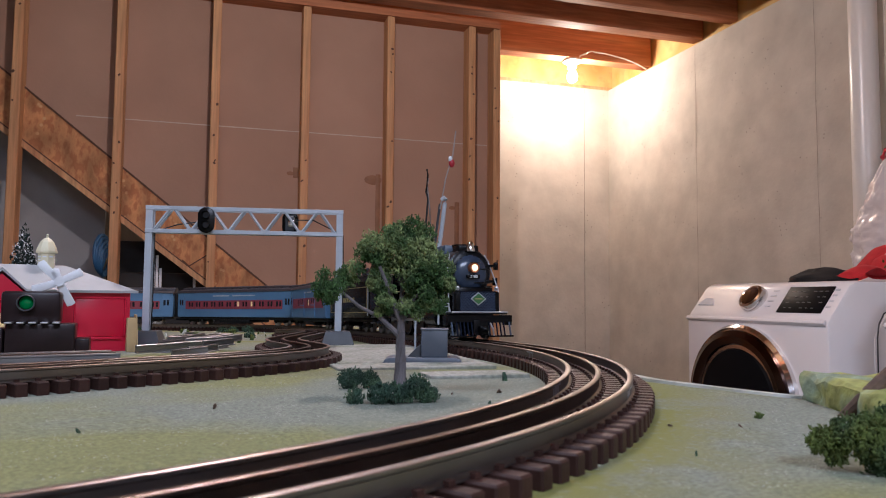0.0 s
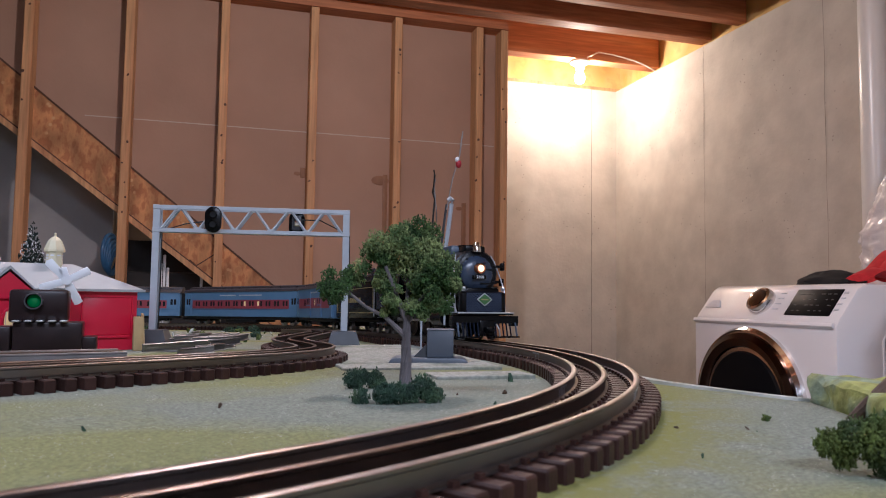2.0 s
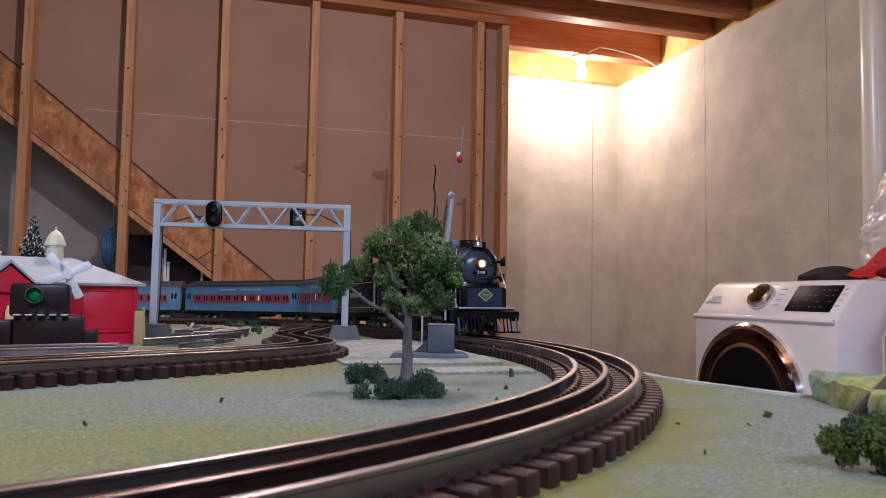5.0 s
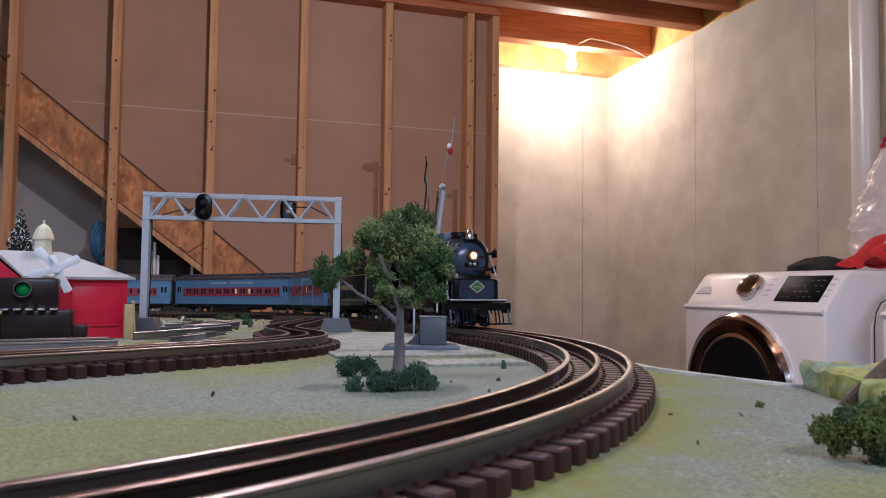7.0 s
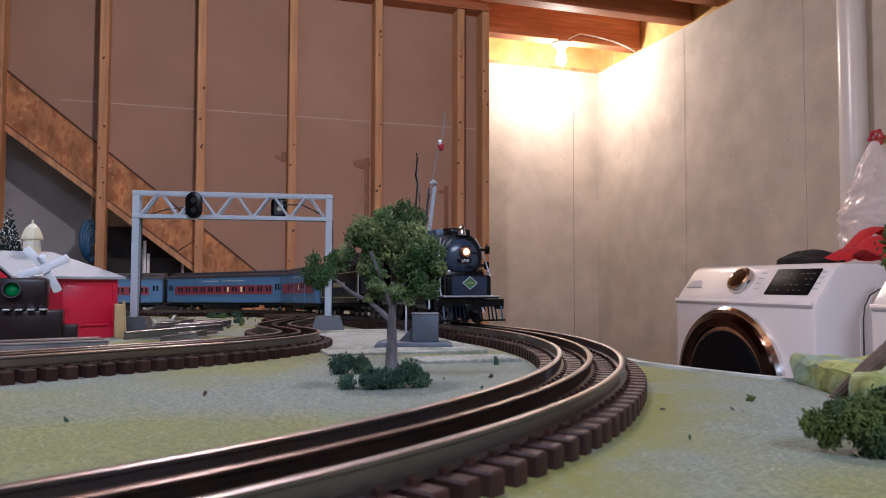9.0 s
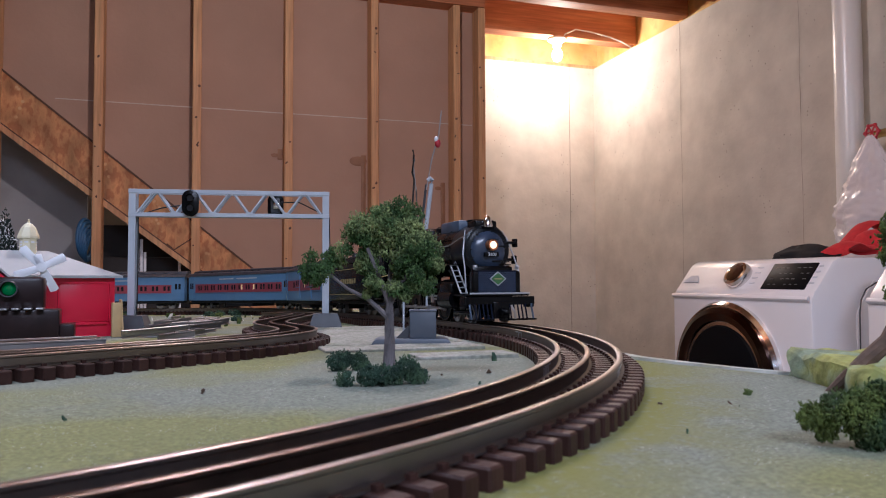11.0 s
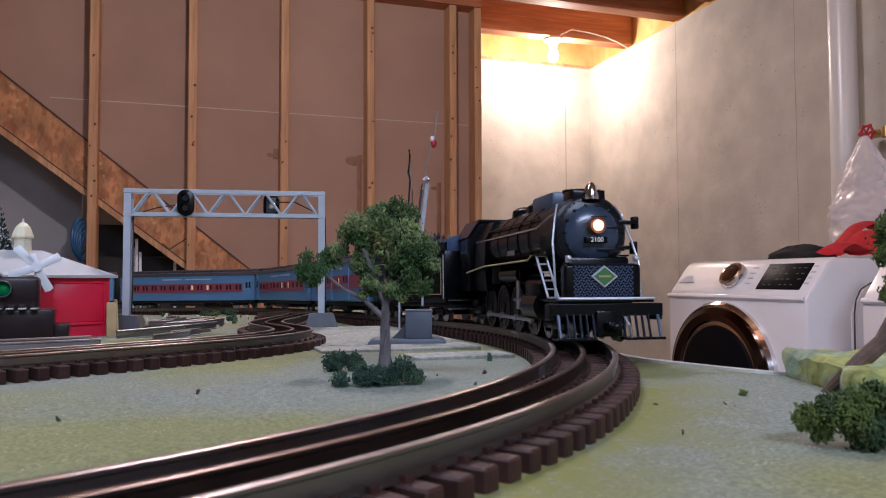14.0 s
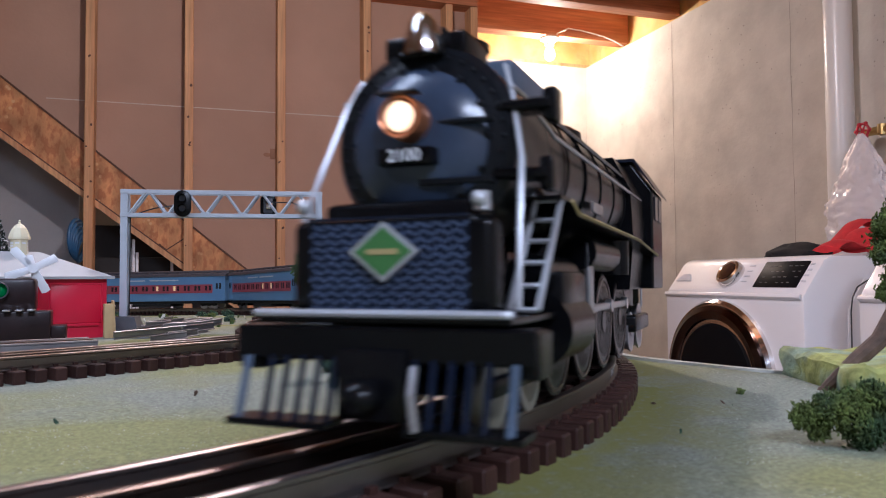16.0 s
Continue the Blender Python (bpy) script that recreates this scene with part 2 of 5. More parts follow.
M_PINK = mat("pink_flocked_fabric", (0.62, 0.46, 0.42), 0.9, vary=0.2, scale=120)
M_TREEBOX = mat("dark_storage", (0.030, 0.028, 0.028), 0.8, vary=0.3, scale=8)
M_PLASTICBAG = mat("translucent_bag", (0.80, 0.76, 0.77), 0.22, vary=0.06, scale=8)
M_PLASTICBAG.node_tree.nodes["Principled BSDF"].inputs["Transmission Weight"].default_value = 0.25

M_BLACKGLASS.node_tree.nodes["Principled BSDF"].inputs["Specular IOR Level"].default_value = 0.04
for black in (M_BLACK, M_SMOKEBOX, M_UNDER, M_BROWNBOX, M_TIE, M_BLUEBLACK):
    black.node_tree.nodes["Principled BSDF"].inputs["Specular IOR Level"].default_value = 0.20

# ---- mesh helpers ----


def smooth_mesh(me, angle=35):
    me.shade_smooth()
    me.set_sharp_from_angle(angle=radians(angle))


def part(name, bm, material, parent=None, label="", smooth=True):
    me = bpy.data.meshes.new(name)
    bmesh.ops.recalc_face_normals(bm, faces=bm.faces)
    bm.to_mesh(me)
    bm.free()
    me.materials.append(material)
    if smooth:
        smooth_mesh(me)
    ob = new(name, me)
    if parent:
        ob.parent = parent
    return tagged(ob, label)


def thing(name, m, label, category, group="", kind=""):
    ob = new(name)
    ob.matrix_world = m
    ob.empty_display_size = 0.02
    return tagged(ob, label, category, group, kind)


def add(bm, other):
    me = bpy.data.meshes.new("tmp")
    other.to_mesh(me)
    other.free()
    bm.from_mesh(me)
    bpy.data.meshes.remove(me)
    return bm


def box(x0, x1, y0, y1, z0, z1, bevel=0.0, segments=2, m=None):
    bm = bmesh.new()
    bmesh.ops.create_cube(bm, size=1, matrix=Matrix.Translation(((x0 + x1) / 2, (y0 + y1) / 2, (z0 + z1) / 2)) @ Matrix.Diagonal((x1 - x0, y1 - y0, z1 - z0, 1)))
    if bevel:
        bmesh.ops.bevel(bm, geom=bm.edges[:], offset=bevel, segments=segments, profile=0.5, affect="EDGES", clamp_overlap=True)
    if m:
        bm.transform(m)
    return bm


def cyl(r0, r1, p, q, n=16, caps=True):
    """A tapered rod from p to q."""
    p, q = Vector(p), Vector(q)
    bm = bmesh.new()
    d = q - p
    m = Matrix.Translation((p + q) / 2) @ d.to_track_quat("Z", "Y").to_matrix().to_4x4()
    bmesh.ops.create_cone(bm, cap_ends=caps, cap_tris=False, segments=n, radius1=r0, radius2=r1, depth=d.length, matrix=m)
    return bm


def ball(r, at=(0, 0, 0), scale=(1, 1, 1), n=14):
    bm = bmesh.new()
    bmesh.ops.create_uvsphere(bm, u_segments=n, v_segments=max(6, n // 2 + 1), radius=r, matrix=Matrix.Translation(at) @ Matrix.Diagonal((*scale, 1)))
    return bm


def torus(R, r, m=None, n=36, k=8):
    bm = bmesh.new()
    rings = []
    for i in range(n):
        a = 2 * math.pi * i / n
        rings.append([bm.verts.new(((R + r * math.cos(b)) * math.cos(a), (R + r * math.cos(b)) * math.sin(a), r * math.sin(b))) for b in (2 * math.pi * j / k for j in range(k))])
    for i in range(n):
        for j in range(k):
            bm.faces.new((rings[i][j], rings[(i + 1) % n][j], rings[(i + 1) % n][(j + 1) % k], rings[i][(j + 1) % k]))
    if m:
        bm.transform(m)
    return bm


def lathe(profile, n=32, m=None):
    """A turned body round z from (radius, z) pairs."""
    bm = bmesh.new()
    rings = [[bm.verts.new((r * math.cos(2 * math.pi * i / n), r * math.sin(2 * math.pi * i / n), z)) for i in range(n)] for r, z in profile]
    for a, b in zip(rings, rings[1:]):
        for i in range(n):
            bm.faces.new((a[i], a[(i + 1) % n], b[(i + 1) % n], b[i]))
    bm.faces.new(rings[0]), bm.faces.new(rings[-1])
    if m:
        bm.transform(m)
    return bm


def extrude_outline(points, depth, m=None, bevel=0.0):
    """A plate from an outline in x, z, from y = 0 to y = depth."""
    bm = bmesh.new()
    f = bm.faces.new([bm.verts.new((x, 0, z)) for x, z in points])
    r = bmesh.ops.extrude_face_region(bm, geom=[f])
    bmesh.ops.translate(bm, verts=[v for v in r["geom"] if isinstance(v, bmesh.types.BMVert)], vec=(0, depth, 0))
    if bevel:
        bmesh.ops.bevel(bm, geom=bm.edges[:], offset=bevel, segments=2, profile=0.5, affect="EDGES", clamp_overlap=True)
    if m:
        bm.transform(m)
    return bm


def tube(points, r, n=8, closed=False):
    """A round wire through points."""
    bm = bmesh.new()
    pts = [Vector(p) for p in points]
    rings = []
    for i, p in enumerate(pts):
        d = (pts[min(i + 1, len(pts) - 1)] - pts[max(i - 1, 0)]).normalized()
        q = d.to_track_quat("Z", "Y")
        rad = r[i] if isinstance(r, (list, tuple)) else r
        rings.append([bm.verts.new(p + q @ Vector((rad * math.cos(2 * math.pi * k / n), rad * math.sin(2 * math.pi * k / n), 0))) for k in range(n)])
    for a, b in zip(rings, rings[1:]):
        for k in range(n):
            bm.faces.new((a[k], a[(k + 1) % n], b[(k + 1) % n], b[k]))
    bm.faces.new(rings[0]), bm.faces.new(rings[-1])
    return bm


def text_mesh(body, size, depth, m):
    cu = bpy.data.curves.new("lettering", "FONT")
    cu.body, cu.size, cu.extrude, cu.align_x, cu.align_y = body, size, depth, "CENTER", "CENTER"
    ob = bpy.data.objects.new("lettering", cu)
    me = bpy.data.meshes.new_from_object(ob)
    bpy.data.objects.remove(ob)
    bpy.data.curves.remove(cu)
    bm = bmesh.new()
    bm.from_mesh(me)
    bpy.data.meshes.remove(me)
    bm.transform(m)
    return bm


def piece(name, me, parent, m):
    ob = new(name, me)
    ob.parent = parent
    ob.matrix_basis = m
    return ob


def mesh_of(name, bm, material, smooth=True):
    me = bpy.data.meshes.new(name)
    bmesh.ops.recalc_face_normals(bm, faces=bm.faces)
    bm.to_mesh(me)
    bm.free()
    me.materials.append(material)
    if smooth:
        smooth_mesh(me)
    return me

# ---- plan of the layout ----
CX, CY, RAD = -0.2491, 0.5888, 0.504
ARC_1, RUN_1, ARC_2, RAD_2 = 0.097, 0.746, radians(92), 0.50
DX, DY = -math.sin(ARC_1), math.cos(ARC_1)
S1 = -RAD * ARC_1
S2 = S1 - RUN_1
S3 = S2 - RAD_2 * (ARC_2 - ARC_1)
CX_2 = CX + (RAD - RAD_2) * math.cos(ARC_1) + DX * RUN_1
CY_2 = CY + (RAD - RAD_2) * math.sin(ARC_1) + DY * RUN_1


def rail_z(x, y):
    """Height of the rail heads: the table falls away gently from its front edge."""
    return EYE_Z - 0.0368 - 0.008 * (y - 0.25) - 0.012 * max(0.0, y - 0.75)


def ground_z(x, y):
    return rail_z(x, y) - 0.0138


def main_line(s):
    """The main loop's centre line; s grows in the train's direction."""
    if s >= S1:
        a = -s / RAD
        return CX + RAD * math.cos(a), CY + RAD * math.sin(a)
    if s >= S2:
        d = S1 - s
        return CX + RAD * math.cos(ARC_1) + DX * d, CY + RAD * math.sin(ARC_1) + DY * d
    a = min(ARC_1 + (S2 - s) / RAD_2, ARC_2)
    d = max(0.0, S3 - s)
    return CX_2 + RAD_2 * math.cos(a) - math.sin(a) * d, CY_2 + RAD_2 * math.sin(a) + math.cos(a) * d


IN_P, IN_A = Vector((-0.1082, 0.4502)), radians(32.1)
# lengths and turns to the left, in metres and degrees
IN_TURNS = ((0.12, 1.8), (0.04, 6.3), (0.04, 11.8), (0.04, 19.5), (0.04, 21.0), (0.04, 9.6), (0.04, -7.0), (0.06, -15.0), (0.06, -5.0), (0.20, 0.0), (0.22, 60.0))


def inner_line(s):
    """The inner track: straight, then a tight turn to the left, a swing back and a long run away."""
    q, h = IN_P.copy(), IN_A
    if s <= 0:
        return q.x + math.cos(h) * s, q.y + math.sin(h) * s
    for length, turn in IN_TURNS:
        d = min(s, length)
        k = radians(turn) / length
        if abs(k) < 1e-6:
            q += Vector((math.cos(h), math.sin(h))) * d
        else:
            q += Vector((math.sin(h + k * d) - math.sin(h), math.cos(h) - math.cos(h + k * d))) / k
        h += k * d
        s -= d
        if s <= 0:
            break
    return q.x, q.y


def spur_line(s):
    return -0.44 + s * 0.93, 0.455 + s * 0.30


# ---- room ----
X_WALL, Y_FAR, Y_STUD, Z_TOP = 2.513, 4.40, 3.47, 2.333


def structure(name, bm, material, smooth=False):
    return tagged(part(name, bm, material, smooth=smooth), kind="structure")


def build_room():
    structure("floor", box(-3.2, 2.75, -3.2, 4.65, -0.1, 0.0), M_FLOOR)
    east = structure("wall_east", box(X_WALL, 2.75, -3.2, 4.65, 0, Z_TOP), M_CONCRETE)
    north = structure("wall_north", box(-3.2, X_WALL, Y_FAR, 4.65, 0, Z_TOP), M_CONCRETE)
    structure("wall_west", box(-3.4, -3.2, -3.2, 4.65, 0, 2.62), M_CONCRETE)
    structure("wall_south", box(-3.2, 2.75, -3.4, -3.2, 0, 2.62), M_CONCRETE)
    structure("ceiling", box(-3.4, 2.9, -3.4, 4.8, 2.62, 2.68), M_SUBFLOOR)
    structure("sill_plate_north", box(-3.2, 2.75, Y_FAR + 0.05, 4.64, Z_TOP, Z_TOP + 0.038), M_STUD)
    structure("rim_board_north", box(-3.2, 2.75, Y_FAR + 0.07, 4.64, Z_TOP + 0.038, 2.62), M_SILL)
    structure("rim_board_east", box(X_WALL + 0.07, 2.75, -3.2, Y_FAR + 0.07, Z_TOP + 0.002, 2.62), M_SILL)
    # joints between the pours
    for y in (3.44, 2.585, 1.73):
        jag = [0.0015 * math.sin(i * 1.7 + y) + random.uniform(-0.002, 0.002) for i in range(24)]
        bm = bmesh.new()
        vs = [(bm.verts.new((X_WALL - 0.0022, y + j - random.uniform(0.0008, 0.0025), Z_TOP * i / 23)), bm.verts.new((X_WALL - 0.0022, y + j + random.uniform(0.0006, 0.0022), Z_TOP * i / 23))) for i, j in enumerate(jag)]
        for a, b in zip(vs, vs[1:]):
            bm.faces.new((a[0], a[1], b[1], b[0]))
        tagged(part("trim_pour_joint", bm, M_SEAM, smooth=False), kind="structure")
    for x in (2.33,):
        tagged(part("trim_pour_joint", box(x - 0.0012, x + 0.0012, Y_FAR - 0.003, Y_FAR - 0.0005, 0, Z_TOP), M_SEAM, smooth=False), kind="structure")


def build_partition():
    """The open stud wall along the stairs, with drywall on its far side."""
    wall = thing("wall_partition", pose(0, Y_STUD, 0), "open spruce stud wall with brown drywall backing", "wall", kind="structure")
    studs = [-2.896 + 0.4064 * i for i in range(8)] + [0.354, 0.769, 1.186]
    me = mesh_of("stud", box(0, 0.038, 0, 0.089, 0.04, 2.295, 0.003, 1), M_STUD, False)
    for i, x in enumerate(studs + [1.322]):
        lean = random.uniform(-0.1, 0.1)
        piece("stud", me, wall, pose(min(x, 1.322) + 0.002, 0, 0, 0, lean))
    part("top_plate", box(-3.2, 1.36, -0.003, 0.09, 2.297, 2.335), M_JOIST, wall, smooth=False)
    part("bottom_plate", box(-3.2, 1.36, -0.003, 0.09, 0.002, 0.04), M_STUD, wall, smooth=False)
    # drywall follows the slope of the stairs
    slope = -0.812

    def zs(x):
        return 1.806 + slope * (x + 0.824)

    part("drywall", extrude_outline([(-3.0, zs(-3.0) if zs(-3.0) < 2.2 else 2.25), (-3.0, 2.295), (1.322, 2.295), (1.322, 0.05), (1.15, max(0.05, zs(1.15)) - 0.02), (-1.3, zs(-1.3) - 0.02)], 0.0127, pose(0, 0.0905, 0)), M_DRYWALL, wall, smooth=False)
    part("drywall_edge", box(1.3225, 1.358, 0.09, 0.1032, 0.05, 2.295), M_DRYWALL, wall, smooth=False)
    part("joint_tape", box(-0.62, 1.321, 0.0885, 0.0903, 1.702, 1.7065), M_SEAMTAPE, wall, smooth=False)
    # strand-board stringer and the timber under it
    def zl(x):
        return 1.581 - 0.770 * (x + 0.825)

    part("stringer_board", extrude_outline([(-2.6, zs(-2.6)), (1.2, zs(1.2)), (1.2, zl(1.2)), (-2.6, zl(-2.6))], 0.018, pose(0, 0.070, 0)), M_OSB, wall, smooth=False)
    part("stringer_edge", extrude_outline([(-2.6, zl(-2.6) - 0.004), (1.2, zl(1.2) - 0.004), (1.2, zl(1.2) - 0.034), (-2.6, zl(-2.6) - 0.034)], 0.04, pose(0, 0.060, 0)), M_STUD, wall, smooth=False)
    # shadow between board and timber, painted as a solid dark strip
    part("edge_gap", extrude_outline([(-2.6, zl(-2.6) + 0.003), (1.2, zl(1.2) + 0.003), (1.2, zl(1.2) - 0.004), (-2.6, zl(-2.6) - 0.004)], 0.004, pose(0, 0.0665, 0)), M_KNOT_AND_GAP_SHADE, wall, smooth=False)
    # the saw cut where two boards of the stringer meet
    for (xa, za), (xb, zb) in (((-0.124, 1.045), (-0.045, 1.100)), ((-0.125, 1.045), (-0.155, 1.072))):
        part("board_joint", tube([(xa, 0.0695, za), (xb, 0.0695, zb)], 0.003, 5), M_KNOT_AND_GAP_SHADE, wall, smooth=False)
    # gap line above the board, drawn as a solid dark strip
    part("stringer_gap", extrude_outline([(-2.6, zs(-2.6) + 0.008), (1.2, zs(1.2) + 0.008), (1.2, zs(1.2) - 0.002), (-2.6, zs(-2.6) - 0.002)], 0.004, pose(0, 0.066, 0)), M_KNOT_AND_GAP_SHADE, wall, smooth=False)
    # knots and drips of glue
    km = mesh_of("knot", cyl(0.0065, 0.0065, (0, -0.0012, 0), (0, 0.0012, 0), 10), M_KNOT_AND_GAP_SHADE)
    for x in studs[4:] + [1.322]:
        for k in range(random.randint(4, 8)):
            piece("knot", km, wall, pose(x + random.uniform(0.008, 0.030), -0.0005, random.uniform(0.95, 2.28), 0, random.uniform(0, 90)) @ Matrix.Diagonal((random.uniform(0.5, 1.0), 1, random.uniform(0.5, 1.3), 1)))
    for x, z, h in ((0.748, 1.52, 0.46), (1.160, 1.40, 0.3), (0.345, 1.53, 0.05)):
        part("glue_drip", add(box(x - 0.012, x + 0.012, 0.0865, 0.0903, z - h, z, 0.002), ball(0.03 if h > 0.4 else 0.012, (x - 0.025, 0.0895, z - 0.03), (1.5, 0.06, 0.8))), M_GLUE, wall)
    # panel added in front of the concrete wall, where more light reaches it
    part("stair_back", box(-3.0, -0.52, 0.34, 0.36, 0.0, 2.2), M_GREYPANEL, wall, "grey panel standing in for the concrete wall under the stairs", smooth=False)
    return wall


def build_joists():
    for y, w in ((3.966, 0.092), (3.444, 0.092), (3.158, 0.064), (2.73, 0.038), (2.12, 0.038), (1.452, 0.038), (0.9, 0.038), (0.29, 0.038), (-0.32, 0.038), (-0.93, 0.038), (-1.54, 0.038), (-2.15, 0.038), (-2.76, 0.038)):
        ob = part("joist", box(-3.2, X_WALL + 0.06, y, y + w, Z_TOP + 0.042, 2.615, 0.003, 1), M_JOIST, smooth=False)
        tagged(ob, "reddish brown timber floor joist overhead", "joist", "ceiling joists", "structure")


def build_bulb(x=BULB.x, y=BULB.y):
    b = thing("bulb_fixture", pose(x, y, Z_TOP + 0.042), "bare lit bulb in a white porcelain holder on a joist, the nearer one added", "ceiling lamp")
    part("holder", lathe([(0.055, 0.0), (0.057, -0.012), (0.04, -0.02), (0.028, -0.036), (0.026, -0.05), (0.02, -0.052)], 24), M_PORCELAIN, b)
    bulb = part("bulb", lathe([(0.013, -0.05), (0.016, -0.062), (0.029, -0.085), (0.032, -0.105), (0.026, -0.128), (0.012, -0.140), (0.002, -0.142)], 20), M_BULB, b, "glowing clear-white glass bulb")
    bulb.visible_shadow = False
    if x != BULB.x:
        return
    y = 3.958
    c = part("cable", tube([(BULB.x + 0.02, y + 0.03, 2.372), (BULB.x + 0.03, y, 2.39), (BULB.x + 0.10, y, 2.425), (BULB.x + 0.2, y, 2.42), (BULB.x + 0.34, y, 2.40), (BULB.x + 0.42, y, 2.378), (X_WALL + 0.03, y, 2.345)], 0.0045), M_CABLE)
    tagged(c, "white electrical cable stapled along the joist", "cable")


def build_unseen_shop_light(x, y):
    s = thing("shop_light", pose(x, y, 2.25), "unseen white metal fluorescent fitting with lit tubes", "ceiling lamp", "shop lights")
    part("housing", extrude_outline([(-0.08, 0.0), (-0.05, 0.06), (0.05, 0.06), (0.08, 0.0)], 1.2, pose(-0.6, 0, 0.02, 0, 0, -90)), M_WHITEP, s, smooth=False)
    for dy in (-0.035, 0.035):
        part("tube", cyl(0.013, 0.013, (-0.58, dy, 0.006), (0.58, dy, 0.006)), M_TUBE, s)
    for dx in (-0.4, 0.4):
        part("hanger", cyl(0.002, 0.002, (dx, 0, 0.08), (dx, 0, 0.37), 6), M_STEEL, s)


def build_pipes():
    p = thing("drain_pipe", pose(2.437, 2.262, 0), "white plastic vertical drain pipe on the concrete wall", "pipe")
    part("pipe", cyl(0.052, 0.052, (0, 0, 0.0), (0, 0, 2.62), 28), M_PVC, p)
    for z in (0.55, 2.2):
        part("coupling", lathe([(0.053, z - 0.05), (0.06, z - 0.048), (0.06, z + 0.048), (0.053, z + 0.05)], 28), M_PVC, p)
    v = thing("valve", pose(2.38, 2.11, 1.452), "brass stop valve with a red handwheel", "valve")
    bm = torus(0.026, 0.005, pose(0, 0, 0, 0, 90))
    for i in range(6):
        a = i * math.pi / 3
        add(bm, cyl(0.003, 0.003, (0, 0, 0), (0, 0.026 * math.cos(a), 0.026 * math.sin(a)), 6))
        add(bm, ball(0.008, (0, 0.029 * math.cos(a), 0.029 * math.sin(a)), n=8))
    part("handwheel", bm, M_VALVE, v)
    part("stem", cyl(0.006, 0.006, (0.0, 0, 0), (0.05, 0, 0), 10), M_BRASS, v)
    part("body", add(cyl(0.016, 0.016, (0.05, -0.10, 0), (0.05, 0.03, 0), 14), cyl(0.02, 0.02, (0.05, -0.045, -0.02), (0.05, -0.045, 0.02), 14)), M_BRASS, v)
    part("tail_pipe", cyl(0.011, 0.011, (0.05, -0.09, -0.02), (0.05, -0.09, -0.55), 12), M_STEEL, v)
    h = part("water_hose", tube([(2.47, 1.93, 2.45), (2.46, 1.93, 2.2), (2.44, 1.96, 1.95), (2.43, 1.99, 1.7), (2.43, 2.01, 1.46)], 0.012, 10), M_VALVE)
    tagged(h, "red rubber water hose on the wall", "hose")
    # crumpled clear bag hung from the valve
    bm = bmesh.new()
    n, k = 84, 64
    rings = []
    for j in range(k):
        f = j / (k - 1)
        z = 1.43 - 0.47 * f
        w = 0.012 + 0.17 * min(1, f * 1.6) ** 0.8 * (1 - 0.22 * max(0, f - 0.7) / 0.3)
        rings.append([])
        for i in range(n):
            a = 2 * math.pi * i / n
            q = Vector((math.cos(a), math.sin(a), f * 4))
            cr = 1 + 0.20 * noise.noise(q * 2.1) + 0.10 * noise.noise(q * 6.3) + 0.10 * (0.4 - abs(noise.noise(q * 4.7))) + 0.05 * (0.4 - abs(noise.noise(q * 11.0)))
            rings[-1].append(bm.verts.new((2.33 + 0.30 * w * math.cos(a) * cr - 0.03 * f, 2.075 + 0.85 * w * math.sin(a) * cr - 0.02 * f, z + 0.006 * noise.noise(q * 5))))
    for a, b in zip(rings, rings[1:]):
        for i in range(n):
            bm.faces.new((a[i], a[(i + 1) % n], b[(i + 1) % n], b[i]))
    bm.faces.new(rings[-1])
    tagged(part("plastic_bag", bm, M_PLASTICBAG), "crumpled clear plastic bag hanging from the valve", "bag")


def washer_body(w, name, y0):
    prof = [(0.0, 0.02), (0.0, 0.842), (0.014, 0.866), (0.085, 0.958), (0.112, 0.972), (0.77, 0.975), (0.77, 0.02)]
    return extrude_outline(prof, 0.686, pose(0, y0, 0), 0.016)


def build_washer():
    w = thing("washing_machine", pose(1.73, 1.757, 0), "white front-loading washing machine with bronze-ringed door", "washing machine")
    part("body", washer_body(w, "body", 0.0), M_WHITE, w)
    part("side_panel", extrude_outline([(0.17, 0.10), (0.17, 0.80), (0.24, 0.90), (0.72, 0.90), (0.72, 0.10)], 0.004, pose(0, -0.003, 0), 0.002), M_WHITE, w)
    m = Matrix.Translation((0.0495, 0, 0.912)) @ Matrix(((0.611, 0, -0.792, 0), (0, 1, 0, 0), (0.792, 0, 0.611, 0), (0, 0, 0, 1)))
    part("panel_lip", extrude_outline([(0.0, 0.832), (-0.012, 0.842), (-0.006, 0.852), (0.002, 0.852)], 0.67, pose(0, 0.008, 0), 0.002), M_WHITE, w)
    part("display", box(-0.052, 0.052, 0.045, 0.232, -0.001, 0.0035, 0.003, m=m), M_BLACKGLASS, w, "black glass touch display")
    for i in range(4):
        for k in range(7):
            if (i * 5 + k * 3) % 4:
                part("display_mark", box(-0.036 + i * 0.022, -0.033 + i * 0.022, 0.060 + k * 0.023, 0.070 + k * 0.023 + 0.004 * (i % 2), 0.0034, 0.0040, m=m), M_DARKBASE, w, smooth=False)
    knob = part("knob", lathe([(0.052, 0.0), (0.052, 0.010), (0.047, 0.026), (0.040, 0.030), (0.0365, 0.027)], 36, m @ pose(-0.003, 0.365, 0)), M_CHROME, w, "chrome dial with bronze face")
    part("knob_face", lathe([(0.0362, 0.026), (0.034, 0.0285), (0.012, 0.0295)], 32, m @ pose(-0.003, 0.365, 0)), M_BRONZE, knob)
    part("drawer_grip", extrude_outline([(-0.045, 0.012), (0.045, 0.012), (0.02, -0.02), (-0.02, -0.02)], 0.003, m @ pose(-0.015, 0.615, 0.003, 0, 0, 90) @ pose(0, 0, 0, -90)), M_GREYPLASTIC, w)
